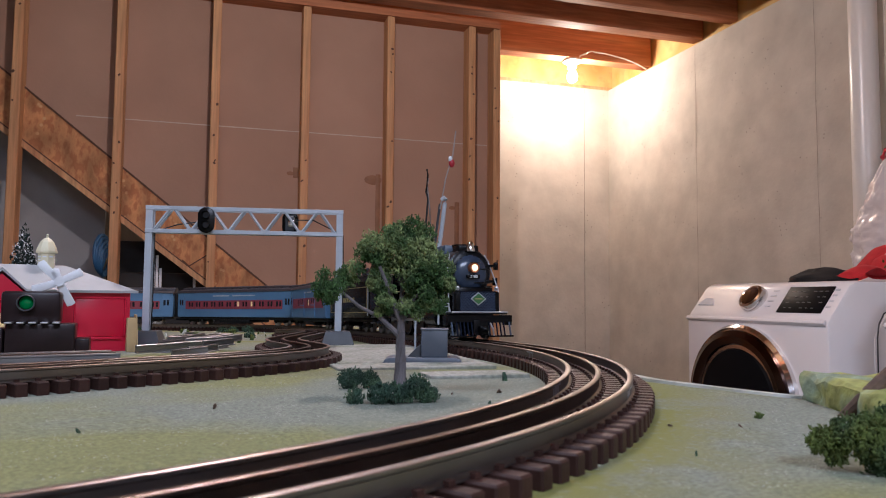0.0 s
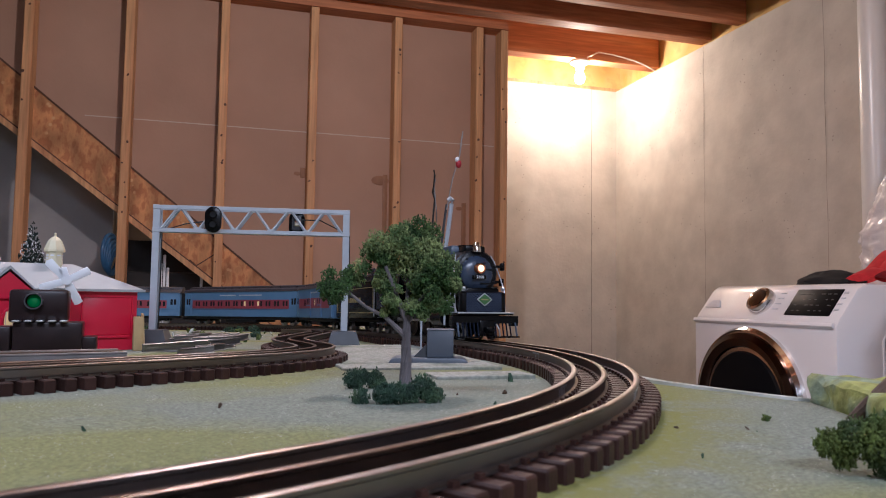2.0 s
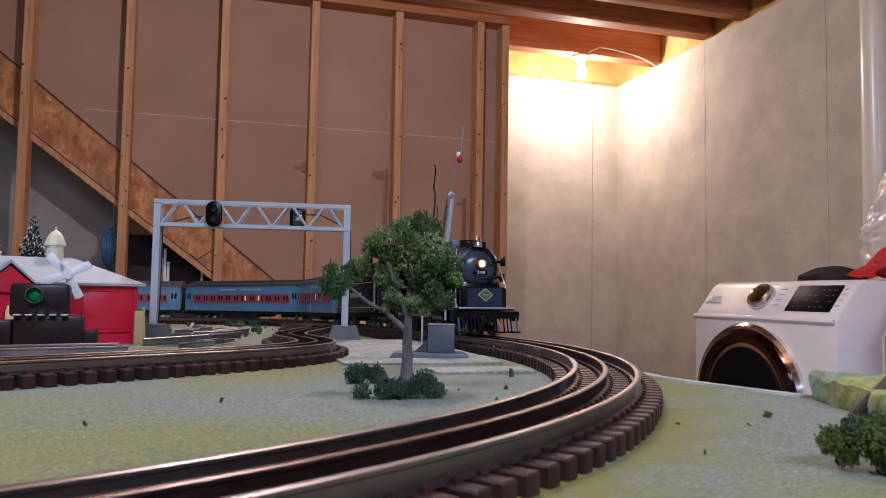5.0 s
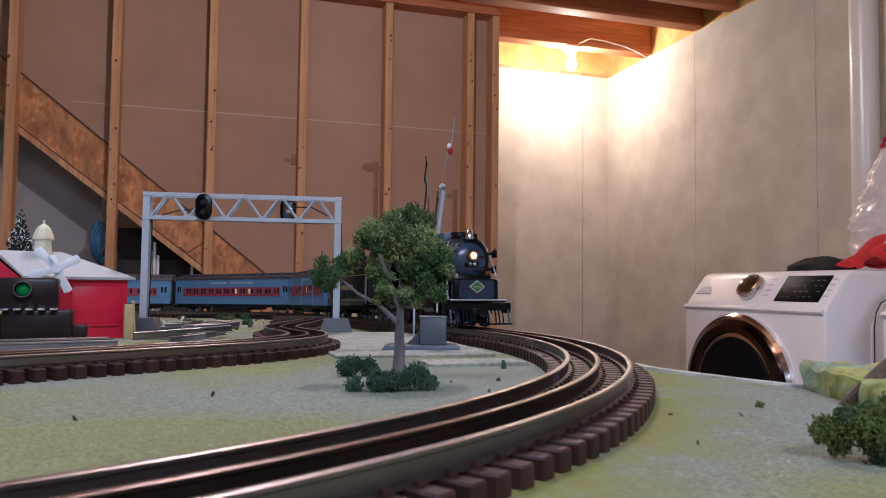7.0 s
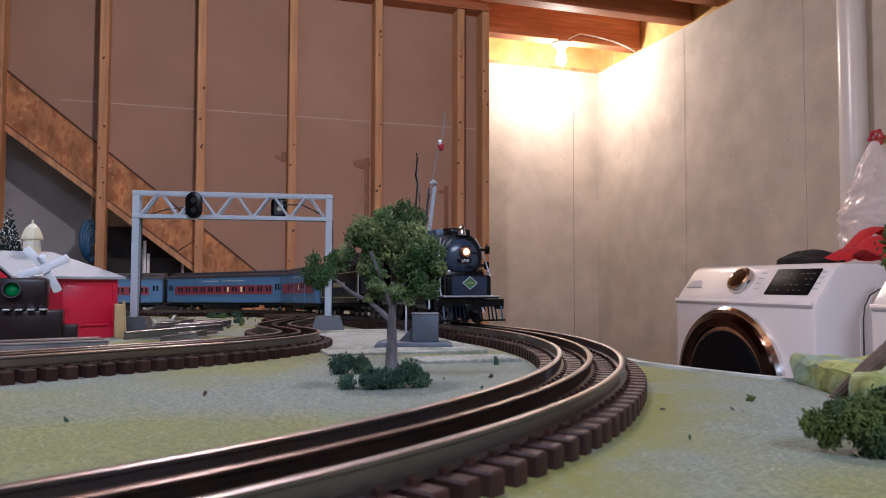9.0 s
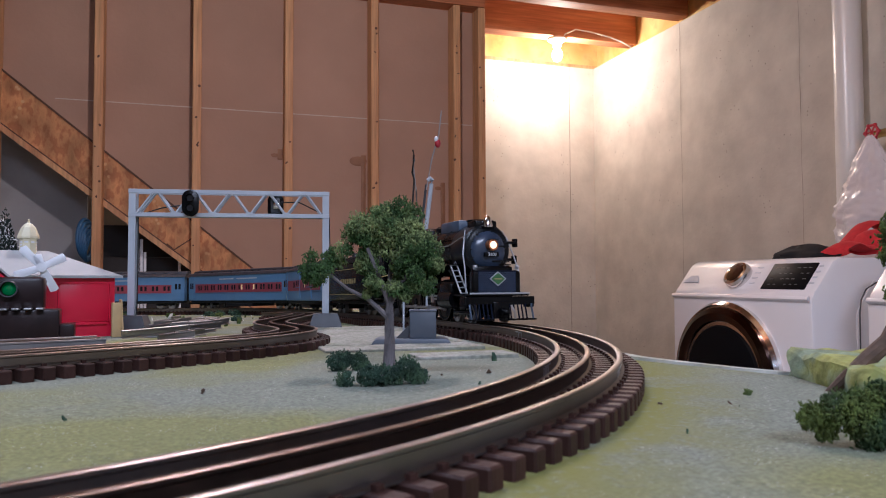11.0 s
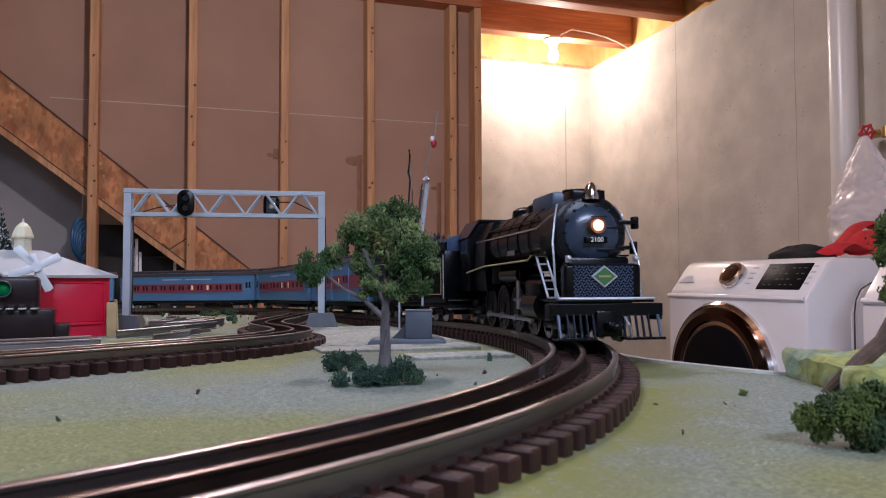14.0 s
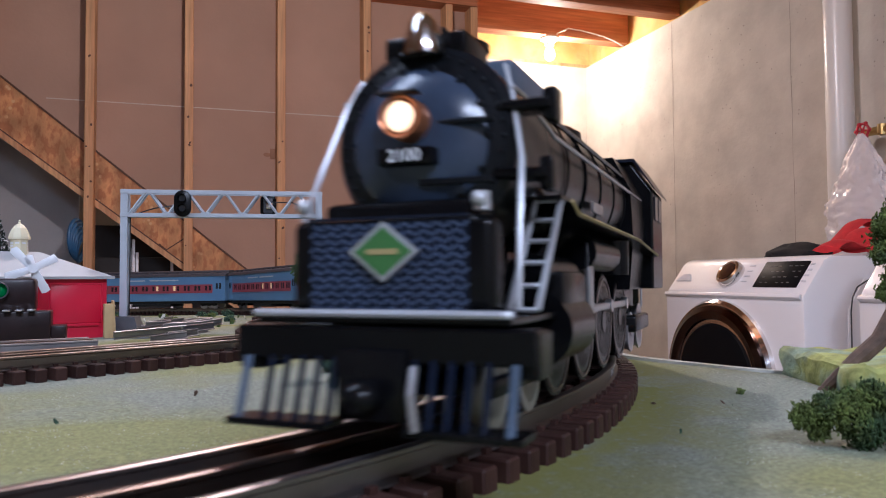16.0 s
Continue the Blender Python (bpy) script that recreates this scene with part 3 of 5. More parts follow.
    for i in range(4):
        part("panel_mark", box(-0.03 + i * 0.022, -0.026 + i * 0.022, 0.275, 0.300, 0.0008, 0.0022, m=m), M_GREYPLASTIC, w, smooth=False)
        part("panel_mark", box(-0.03 + i * 0.022, -0.024 + i * 0.022, 0.022, 0.040, 0.0008, 0.0022, m=m), M_GREYPLASTIC, w, smooth=False)
    dm = Matrix.Translation((0, 0.378, 0.562)) @ Matrix.Scale(1.05, 4) @ pose(0, 0, 0, 0, -90)
    door = part("door", lathe([(0.252, -0.002), (0.252, 0.014), (0.243, 0.026), (0.234, 0.024)], 64, dm), M_CHROME, w, "chrome-edged round door")
    part("door_ring", lathe([(0.236, 0.012), (0.233, 0.030), (0.215, 0.040), (0.190, 0.032), (0.182, 0.016)], 64, dm), M_BRONZE, door, "bronze mirror-finished ring")
    part("door_glass", lathe([(0.184, 0.012), (0.17, 0.030), (0.10, 0.044), (0.01, 0.048)], 48, dm), M_BLACKGLASS, door, "dark door glass")
    part("latch", box(-0.022, -0.004, 0.135, 0.150, 0.60, 0.63, 0.003), M_CHROME, door)
    for x in (0.08, 0.70):
        for y in (0.06, 0.62):
            part("foot", cyl(0.022, 0.02, (x, y, 0.0), (x, y, 0.03), 14), M_BLACK, w)
    # its neighbour
    d = thing("dryer", pose(1.75, 0.90, 0), "white clothes dryer beside the washing machine", "dryer")
    part("body", washer_body(d, "body", 0.0), M_WHITE, d)
    part("panel_lip", extrude_outline([(0.0, 0.832), (-0.012, 0.842), (-0.006, 0.852), (0.002, 0.852)], 0.67, pose(0, 0.008, 0), 0.002), M_WHITE, d)
    part("door", lathe([(0.252, -0.002), (0.252, 0.014), (0.243, 0.026), (0.02, 0.03)], 48, dm), M_WHITE, d)
    for x in (0.08, 0.70):
        for y in (0.06, 0.62):
            part("foot", cyl(0.022, 0.02, (x, y, 0.0), (x, y, 0.03), 14), M_BLACK, d)
    # cloths on top of the washer
    def heap(name, material, x, y, rx, ry, h, label, seed):
        bm = bmesh.new()
        n, k = 36, 10
        rings = []
        for j in range(k):
            f = j / (k - 1)
            rr = math.cos(f * math.pi / 2) ** 0.6
            rings.append([])
            for i in range(n):
                a = 2 * math.pi * i / n
                q = Vector((math.cos(a) * rr, math.sin(a) * rr, f + seed))
                cr = 1 + 0.30 * noise.noise(q * 1.7) + 0.1 * noise.noise(q * 5)
                rings[-1].append(bm.verts.new((x + rx * rr * cr * math.cos(a), y + ry * rr * cr * math.sin(a), 0.976 + h * f * (1 + 0.35 * noise.noise(q * 2.3)))))
        for a, b in zip(rings, rings[1:]):
            for i in range(n):
                bm.faces.new((a[i], a[(i + 1) % n], b[(i + 1) % n], b[i]))
        bm.faces.new(rings[0]), bm.faces.new(rings[-1])
        tagged(part(name, bm, material), label, "cloth")
    heap("black_cloth", M_CLOTHBLACK, 2.02, 2.06, 0.09, 0.12, 0.05, "crumpled black cloth on the washing machine", 3)
    # loosely folded red bands, each a thick ribbon laid in waves
    def ribbon(x, y, turn, length, width, lift, waves, label):
        bm = bmesh.new()
        n = 28
        rows = []
        for i in range(n + 1):
            f = i / n
            z = 0.012 + lift * math.sin(math.pi * f) ** 0.8 + 0.012 * math.sin(waves * math.pi * f) * math.sin(math.pi * f)
            u = (f - 0.5) * length
            skew = 0.018 * math.sin(2.2 * f + waves)
            ring = []
            for v, dz in ((-0.5, 0.0), (-0.3, 0.010), (0.0, 0.014), (0.3, 0.009), (0.5, 0.0), (0.3, -0.006), (0.0, -0.010), (-0.3, -0.006)):
                ring.append(bm.verts.new((u, v * width + skew, max(0.0, z + dz + 0.006 * noise.noise(Vector((f * 5, v * 3, waves)))))))
            rows.append(ring)
        for p, q in zip(rows, rows[1:]):
            for j in range(8):
                bm.faces.new((p[j], p[(j + 1) % 8], q[(j + 1) % 8], q[j]))
        bm.faces.new(rows[0]), bm.faces.new(rows[-1])
        ob = part("red_cloth", bm, M_CLOTHRED)
        ob.matrix_world = pose(x, y, 0.976, 0, 0, turn)
        tagged(ob, label, "cloth")
    ribbon(2.00, 1.835, 12, 0.26, 0.085, 0.022, 3, "flat folded red cloth on the washing machine")
    ribbon(2.12, 1.855, 28, 0.24, 0.10, 0.060, 2, "loosely folded red cloth on the washing machine")
    ribbon(2.16, 1.90, -8, 0.26, 0.09, 0.095, 2, "arched fold of red cloth on the washing machine")
    cord = part("power_cord", tube([(2.02, 1.742, 0.90), (1.964, 1.742, 0.891), (1.925, 1.742, 0.872), (1.905, 1.742, 0.84), (1.898, 1.742, 0.80), (1.897, 1.742, 0.69), (1.897, 1.742, 0.02)], 0.0022, 8), M_DARKBASE)
    tagged(cord, "dark grey cord hanging beside the washing machine", "cord")


def build_under_stairs():
    hose = thing("hose_coil", pose(-0.492, 3.62, 1.095), "coiled blue hose hanging on the studs", "hose")
    for i in range(6):
        part("loop", torus(0.085 - 0.006 * i, 0.008, pose(-0.008 + 0.004 * i, 0, -0.009 * i, 90 + 3 * i, 4 * i, 76 + 2 * i)), M_BLUECOIL, hose)
    tagged(part("storage_crate", box(-0.50, 0.25, 3.75, 4.2, 0.0, 1.02, 0.02), M_TREEBOX), "dark storage crate under the stairs", "crate")
    # dark box made wider to fill the general shade under the stairs
    tagged(part("storage_box", box(-0.48, 0.10, 3.80, 4.1, 1.02, 1.17, 0.004), M_TREEBOX), "dark box on the crate, widened to stand for the dark under the stairs", "box")
    tagged(part("storage_box", box(-1.4, -0.62, 3.8, 4.2, 0.0, 0.85, 0.02), M_TREEBOX), "dark box under the stairs", "box")
    for x, h in ((-0.28, 1.06), (-0.265, 1.10), (-0.25, 1.04), (-0.10, 1.07)):
        tagged(part("white_stake", box(x, x + 0.012, 3.66, 3.67, 0.0, h, 0.002, m=pose(0.0, 0, 0, 0, -0.6)), M_WHITEP), "thin white plastic stake leaning under the stairs", "stake", "stakes")


# ---- the layout ----
EDGE = [(0.44, -0.45), (0.42, 0.15), (0.375, 0.28), (0.302, 0.32), (0.293, 0.345), (0.284, 0.38), (0.277, 0.42), (0.279, 0.46), (0.30, 0.58), (0.34, 0.75), (0.38, 0.95), (0.40, 2.30)]


def edge_x(y):
    for (x0, y0), (x1, y1) in zip(EDGE, EDGE[1:]):
        if y <= y1:
            f = max(0.0, (y - y0) / (y1 - y0))
            return x0 + (x1 - x0) * f
    return EDGE[-1][0]


def build_table():
    t = thing("layout_table", pose(0, 0, 0), "plywood model railway table on timber legs", "table")
    bm = bmesh.new()
    nx, ny = 150, 150
    grid = []
    for j in range(ny + 1):
        fy = j / ny
        y = -0.45 + 2.75 * fy
        x1 = edge_x(y)
        grid.append([])
        for i in range(nx + 1):
            f = 1 - (1 - i / nx) ** 1.7
            x = -1.7 + (x1 + 1.7) * f
            q = Vector((x, y, 0))
            h = 0.0016 * noise.noise(q * 7)
            grid[-1].append(bm.verts.new((x, y, ground_z(x, y) + h)))
    for a, b in zip(grid, grid[1:]):
        for i in range(nx):
            bm.faces.new((a[i], a[i + 1], b[i + 1], b[i]))
    g = part("ground", bm, M_TURF)
    tagged(g, "pale green and tan scatter turf", kind="stuff")
    bm = bmesh.new()
    top = [bm.verts.new((x, y, ground_z(x, y) - 0.0035)) for x, y in EDGE] + [bm.verts.new((-1.7, y, ground_z(-1.7, y) - 0.0035)) for y in (2.30, -0.45)]
    f = bm.faces.new(top)
    r = bmesh.ops.extrude_face_region(bm, geom=[f])
    bmesh.ops.translate(bm, verts=[v for v in r["geom"] if isinstance(v, bmesh.types.BMVert)], vec=(0, 0, -0.03))
    part("deck", bm, M_PLY, t, smooth=False)
    strip = bmesh.new()
    rows = [[strip.verts.new((x + dx, y, ground_z(x, y) + dz)) for dx, dz in ((-0.011, -0.001), (-0.010, 0.0018), (0.001, 0.0012), (0.0018, -0.012))] for x, y in EDGE]
    for p, q in zip(rows, rows[1:]):
        for i in range(3):
            strip.faces.new((p[i], p[i + 1], q[i + 1], q[i]))
    part("edging", strip, M_WHITEBOARD, t, "white painted edge strip")
    for x in (-1.6, -0.7, 0.22):
        for y in (-0.35, 0.9, 2.2):
            part("leg", box(x - 0.035, x + 0.035, y - 0.035, y + 0.035, 0.0, 0.815, 0.004), M_STUD, t, smooth=False)
    # white boards where two sheets meet
    for i, (x0, x1, y0, y1) in enumerate(((0.135, 0.205, 0.462, 0.492), (0.085, 0.208, 0.532, 0.572), (0.086, 0.212, 0.582, 0.72), (0.10, 0.225, 0.735, 0.83))):
        z = ground_z(0.1, y0)
        b = part("foam_board", box(x0, x1, y0, y1, z - 0.002, z + 0.0022, 0.0008), M_FOAMSHEET, smooth=False)
        tagged(b, "thin dusty grey foam board lying on the turf", "board", "foam boards")


RAIL_PROFILE = ((-0.0024, -0.0071), (0.0024, -0.0071), (0.0024, -0.0064), (0.0006, -0.0056), (0.0006, -0.0018), (0.00145, -0.0012), (0.00145, -0.0003), (0.0009, 0.0), (-0.0009, 0.0), (-0.00145, -0.0003), (-0.00145, -0.0012), (-0.0006, -0.0018), (-0.0006, -0.0056), (-0.0024, -0.0064))


def sweep_rail(line, s0, s1, off, step=0.008):
    bm = bmesh.new()
    n = max(2, int((s1 - s0) / step))
    rings = []
    for i in range(n + 1):
        s = s0 + (s1 - s0) * i / n
        x, y = line(s)
        xa, ya = line(s - 0.002)
        xb, yb = line(s + 0.002)
        d = Vector((xb - xa, yb - ya)).normalized()
        nrm = Vector((-d.y, d.x))
        rings.append([bm.verts.new((x + nrm.x * (off + u), y + nrm.y * (off + u), rail_z(x, y) + v)) for u, v in RAIL_PROFILE])
    k = len(RAIL_PROFILE)
    for a, b in zip(rings, rings[1:]):
        for i in range(k):
            bm.faces.new((a[i], a[(i + 1) % k], b[(i + 1) % k], b[i]))
    bm.faces.new(rings[0]), bm.faces.new(rings[-1])
    return bm


TIE_MESH = []


def build_track(name, line, s0, s1, label, spacing=0.0105, joints=(), rail=M_RAIL):
    t = thing(name, pose(0, 0, 0), label, "track", kind="structure")
    if not TIE_MESH:
        TIE_MESH.append(mesh_of("tie", box(-0.0031, 0.0031, -0.0272, 0.0272, -0.0150, -0.0069, 0.0006, 1), M_TIE, False))
        bm = bmesh.new()
        for o in (-0.0159, 0.0, 0.0159):
            for e in (-0.0031, 0.0031):
                add(bm, box(-0.0012, 0.0012, o + e - 0.0009, o + e + 0.0009, -0.0070, -0.0054))
        TIE_MESH.append(mesh_of("rail_spike", bm, M_TIE, False))
    for off, m in ((0.0159, rail), (0.0, M_RAILDARK), (-0.0159, rail)):
        part("rail", sweep_rail(line, s0, s1, off), m, t, "bronze-toned steel rail" if off else "dark centre rail")
    n = int((s1 - s0) / spacing)
    for i in range(n):
        s = s0 + (i + 0.5) * spacing
        x, y = line(s)
        xb, yb = line(s + 0.004)
        m = pose(x, y, rail_z(x, y), 0, 0, math.degrees(math.atan2(yb - y, xb - x)) + random.uniform(-0.8, 0.8))
        piece("tie", TIE_MESH[0], t, m)
        piece("rail_spike", TIE_MESH[1], t, m)
    for s in joints:
        part("joiner", sweep_rail(lambda q: (line(q)[0], line(q)[1]), s, s + 0.016, 0.0159, 0.004), M_JOINER, t).location = (0, 0, -0.0007)
        part("joiner", sweep_rail(lambda q: (line(q)[0], line(q)[1]), s + 0.004, s + 0.020, -0.0159, 0.004), M_JOINER, t).location = (0, 0, -0.0007)
    return t


def clump_crown(centres, material_jitter, size, count, seed, flat=1.0):
    """Many small rough foam crumbs round the centres (x, y, z, radius)."""
    rnd = random.Random(seed)
    bm = bmesh.new()
    base = bmesh.new()
    bmesh.ops.create_icosphere(base, subdivisions=1, radius=1)
    vs = [v.co.copy() for v in base.verts]
    fs = [[v.index for v in f.verts] for f in base.faces]
    base.free()
    weights = [c[3] ** 2 for c in centres]
    for _ in range(count):
        cx, cy, cz, cr = rnd.choices(centres, weights)[0]
        d = Vector((rnd.gauss(0, 1), rnd.gauss(0, 1), rnd.gauss(0, 1) * flat)).normalized() * cr * min(1.45, max(0.25, rnd.gauss(0.86, 0.20)))
        r = size * rnd.uniform(0.5, 1.25)
        rot = Euler((rnd.uniform(0, 6), rnd.uniform(0, 6), rnd.uniform(0, 6))).to_matrix()
        new_vs = [bm.verts.new(Vector((cx, cy, cz)) + d + rot @ (Vector((v.x * 1.7, v.y * 0.62, v.z * 0.62)) * r * rnd.uniform(0.6, 1.35))) for v in vs]
        for f in fs:
            bm.faces.new([new_vs[i] for i in f])
    return bm


def build_tree():
    x, y = 0.1014, 0.409
    t = thing("tree", pose(x, y, ground_z(x, y), 0, 0, -18), "small model tree with grey trunk and green foam foliage", "tree")
    # twisted armature of several stems
    tr = bmesh.new()
    for i in range(5):
        a = i * 1.257
        pts = [(0.0019 * math.cos(a + 0.6 * j) * (1 - 0.1 * j), 0.0019 * math.sin(a + 0.6 * j) * (1 - 0.1 * j), 0.0085 * j - 0.001) for j in range(7)]
        add(tr, tube(pts, [0.0026, 0.0020, 0.0018, 0.0016, 0.0014, 0.0012, 0.001], 8))
    part("trunk", tr, M_BARK, t)
    limbs = (((0, 0, 0.030), (-0.012, 0.0, 0.041), (-0.024, 0.002, 0.047), (-0.036, 0.0, 0.057)), ((0, 0, 0.038), (0.006, 0.002, 0.050), (0.016, 0.0, 0.060)), ((0, 0, 0.04), (0.0, 0.004, 0.055), (0.002, 0.006, 0.078)), ((0, 0, 0.038), (-0.006, -0.004, 0.055), (-0.012, -0.006, 0.07)), ((0, 0, 0.040), (0.004, 0.006, 0.052), (0.010, 0.010, 0.064)))
    for L in limbs:
        part("limb", tube(L, [0.0018, 0.0013, 0.0010, 0.0007][:len(L)], 7), M_BARK, t)
    crown = [(-0.038, 0, 0.060, 0.009), (-0.033, 0.002, 0.067, 0.006), (-0.043, 0, 0.055, 0.005), (-0.015, 0, 0.083, 0.010), (-0.020, 0, 0.072, 0.008), (-0.012, 0.004, 0.062, 0.009), (0.0, -0.003, 0.089, 0.010), (0.008, 0.002, 0.086, 0.010), (-0.004, 0, 0.076, 0.012), (0.012, 0, 0.074, 0.012), (0.020, 0, 0.067, 0.010), (0.023, 0.003, 0.056, 0.009), (0.008, -0.004, 0.060, 0.010), (-0.008, -0.004, 0.053, 0.006), (0.015, 0, 0.048, 0.006), (0.003, 0.005, 0.052, 0.006), (0.009, -0.002, 0.046, 0.0055), (-0.010, 0.002, 0.047, 0.005), (0.021, -0.002, 0.048, 0.006), (0.0, -0.004, 0.047, 0.0045)]
    rnd = random.Random(8)
    crown = [(x + rnd.uniform(-0.8, 0.8) * r, y + rnd.uniform(-0.8, 0.8) * r, z + rnd.uniform(-0.8, 0.8) * r, r * rnd.uniform(0.36, 0.66)) for x, y, z, r in crown for _ in range(6)]
    crown = [(x, y, 0.003 + z * 0.935, r) for x, y, z, r in crown]
    part("crown", clump_crown(crown, 0, 0.00066, 23000, 5), M_FOLIAGE, t, smooth=False)


def build_bush(x, y, centres, material, size, count, seed, label):
    b = part("bush", clump_crown(centres, 0, size, count, seed), material, smooth=False)
    b.location = (x, y, ground_z(x, y))
    tagged(b, label, "bush", "bushes")


def build_scenery():
    build_bush(0.081, 0.420, [(-0.007, 0, 0.0055, 0.0055), (0.005, 0.001, 0.005, 0.005), (-0.002, 0.002, 0.007, 0.004), (0.008, -0.004, 0.003, 0.003)], M_FOLIAGEDARK, 0.0006, 1900, 11, "dark green foam bush at the foot of the tree")
    build_bush(0.090, 0.352, [(-0.024, 0.004, 0.0035, 0.004), (-0.013, 0, 0.005, 0.005), (-0.006, 0, 0.005, 0.005), (0.001, 0, 0.0055, 0.0045), (0.006, 0, 0.008, 0.0055), (0.011, 0, 0.004, 0.0045), (0.017, 0.010, 0.003, 0.003)], M_FOLIAGEDARK, 0.0006, 3200, 12, "low dark green foam shrubs under the tree")
    build_bush(0.186, 0.176, [(-0.009, 0.004, 0.008, 0.004), (-0.003, 0, 0.010, 0.0055), (0.004, -0.002, 0.0125, 0.0045), (0.009, -0.003, 0.0155, 0.0035), (0.012, -0.004, 0.008, 0.0065), (0.003, -0.006, 0.005, 0.0055), (0.016, 0, 0.011, 0.0055), (-0.006, 0.002, 0.004, 0.003)], M_FOLIAGEOLIVE, 0.00055, 6500, 13, "olive green foam bush beside a fallen stick")
    build_bush(0.2265, 0.266, [(0, 0, 0.001, 0.0016)], M_FOLIAGEOLIVE, 0.0006, 50, 14, "tiny olive tuft on the turf")
    for i, (x, y, r) in enumerate(((0.2035, 0.2497, 0.0011), (0.2033, 0.2439, 0.0005), (0.1773, 0.2591, 0.0007), (0.1525, 0.2079, 0.0006), (0.1934, 0.2017, 0.0006), (0.1803, 0.4464, 0.0024), (0.1499, 0.3795, 0.0016), (-0.0475, 0.3018, 0.0011), (0.0008, 0.3548, 0.0018), (0.1291, 0.3382, 0.0012), (0.1226, 0.3788, 0.0010))):
        p = part("pebble", clump_crown([(0, 0, r * 0.5, r * 0.1)], 0, r, 1, 30 + i), M_FOLIAGEDARK if i % 2 else M_STICK, smooth=False)
        p.location = (x, y, ground_z(x, y))
        tagged(p, "dark crumb lying on the turf", "crumb", "crumbs on the turf")
    # far scrub behind the gantry
    rnd = random.Random(77)
    for i in range(16):
        x, y = rnd.uniform(-0.25, 0.13), rnd.uniform(1.05, 1.6)
        r = rnd.uniform(0.004, 0.009)
        build_bush(x, y, [(-r, 0, r * 0.6, r * 0.8), (r * 0.7, 0, r * 0.5, r * 0.7), (0, r, r * 0.6, r * 0.8)], rnd.choice((M_FOLIAGEDARK, M_FOLIAGEOLIVE)), 0.0018, 110, 100 + i, "low green scrub beside the far track")
    for i in range(26):
        x, y = rnd.uniform(-0.22, 0.12), rnd.uniform(1.0, 1.6)
        r = rnd.uniform(0.002, 0.005)
        s = part("stone", clump_crown([(0, 0, r * 0.5, r * 0.1)], 0, r, 1, 200 + i), M_WHITEBOARD if i % 3 else M_FOLIAGEOLIVE, smooth=False)
        s.location = (x, y, ground_z(x, y))
        tagged(s, "pale stone in the scrub by the track", "stone", "stones")
    # slab of painted foam with a stick leaning on it
    z = ground_z(0.3, 0.3)
    bm = box(0, 0.085, 0.0, 0.055, -0.002, 0.0140, 0.002, 1)
    bmesh.ops.subdivide_edges(bm, edges=bm.edges[:], cuts=7, use_grid_fill=True)
    for v in bm.verts:
        v.co += Vector((0, noise.noise(v.co * 90), noise.noise(v.co * 75 + Vector((5, 0, 0))))) * 0.0042 * (0 if v.co.z < 0 else 1)
    f = part("foam_rock", bm, M_FOAMROCK)
    f.matrix_world = pose(0.297, 0.319, z, 0, 0, -112)
    tagged(f, "yellow-green painted foam slab on the turf", "foam rock")
    st = thing("stick_tree", pose(0.2705, 0.2640, ground_z(0.27, 0.264)), "leaning brown model tree trunk with olive foliage", "tree")
    part("trunk", tube([(-0.001, 0.001, -0.002), (0.006, -0.004, 0.007), (0.013, -0.008, 0.015), (0.0205, -0.012, 0.023), (0.027, -0.014, 0.036), (0.030, -0.014, 0.060)], [0.0024, 0.0033, 0.0037, 0.0038, 0.0034, 0.0026], 10), M_STICK, st)
    part("crown", clump_crown([(0.024, -0.013, 0.074, 0.005), (0.022, -0.013, 0.061, 0.0045), (0.030, -0.013, 0.068, 0.009), (0.030, -0.014, 0.050, 0.006), (0.026, -0.012, 0.044, 0.0045), (0.033, -0.012, 0.080, 0.006)], 0, 0.0007, 4200, 41), M_FOLIAGEOLIVE, st, smooth=False)


def build_gantry():
    a, b = Vector((-0.0735, 0.868)), Vector((0.133, 0.838))
    z = ground_z(0, 0.85)
    w = (b - a).length
    ang = math.degrees(math.atan2(b.y - a.y, b.x - a.x))
    g = thing("signal_gantry", pose(a.x, a.y, z, 0, 0, ang), "silver-grey signal bridge on two dark bases", "signal bridge")
    H, T = 0.1575, 0.0285
    for x in (0.0, w):
        part("base", lathe([(0.027, 0.0), (0.025, 0.006), (0.019, 0.0190), (0.010, 0.0195)], 4, pose(x, 0.004, 0, 0, 0, 45)), M_DARKBASE, g, "dark grey tapered plastic base", smooth=False)
        for dy in (-0.0, 0.011):
            part("leg", box(x - 0.0038, x + 0.0038, dy - 0.0012, dy + 0.0012, 0.018, H, 0.0004), M_GANTRY, g, smooth=False)
        part("leg_web", box(x - 0.0008, x + 0.0008, 0.0, 0.011, 0.018, H), M_GANTRY, g, smooth=False)
    for dy in (-0.0006, 0.0116):
        for zz in (H - 0.0028, H - T):
            part("chord", box(-0.004, w + 0.004, dy - 0.0012, dy + 0.0012, zz - 0.0018, zz + 0.0026, 0.0003), M_GANTRY, g, smooth=False)
        n = 5
        for i in range(n):
            x0 = 0.004 + (w - 0.008) * i / n
            x1 = 0.004 + (w - 0.008) * (i + 1) / n
            xm = (x0 + x1) / 2
            for p, q in (((x0, H - T), (xm - 0.002, H - 0.003)), ((xm + 0.002, H - 0.003), (x1, H - T))):
                part("brace", tube([(p[0], dy, p[1]), (q[0], dy, q[1])], 0.0015, 4), M_GANTRY, g, smooth=False)
        for i in range(1, n):
            x0 = 0.004 + (w - 0.008) * i / n
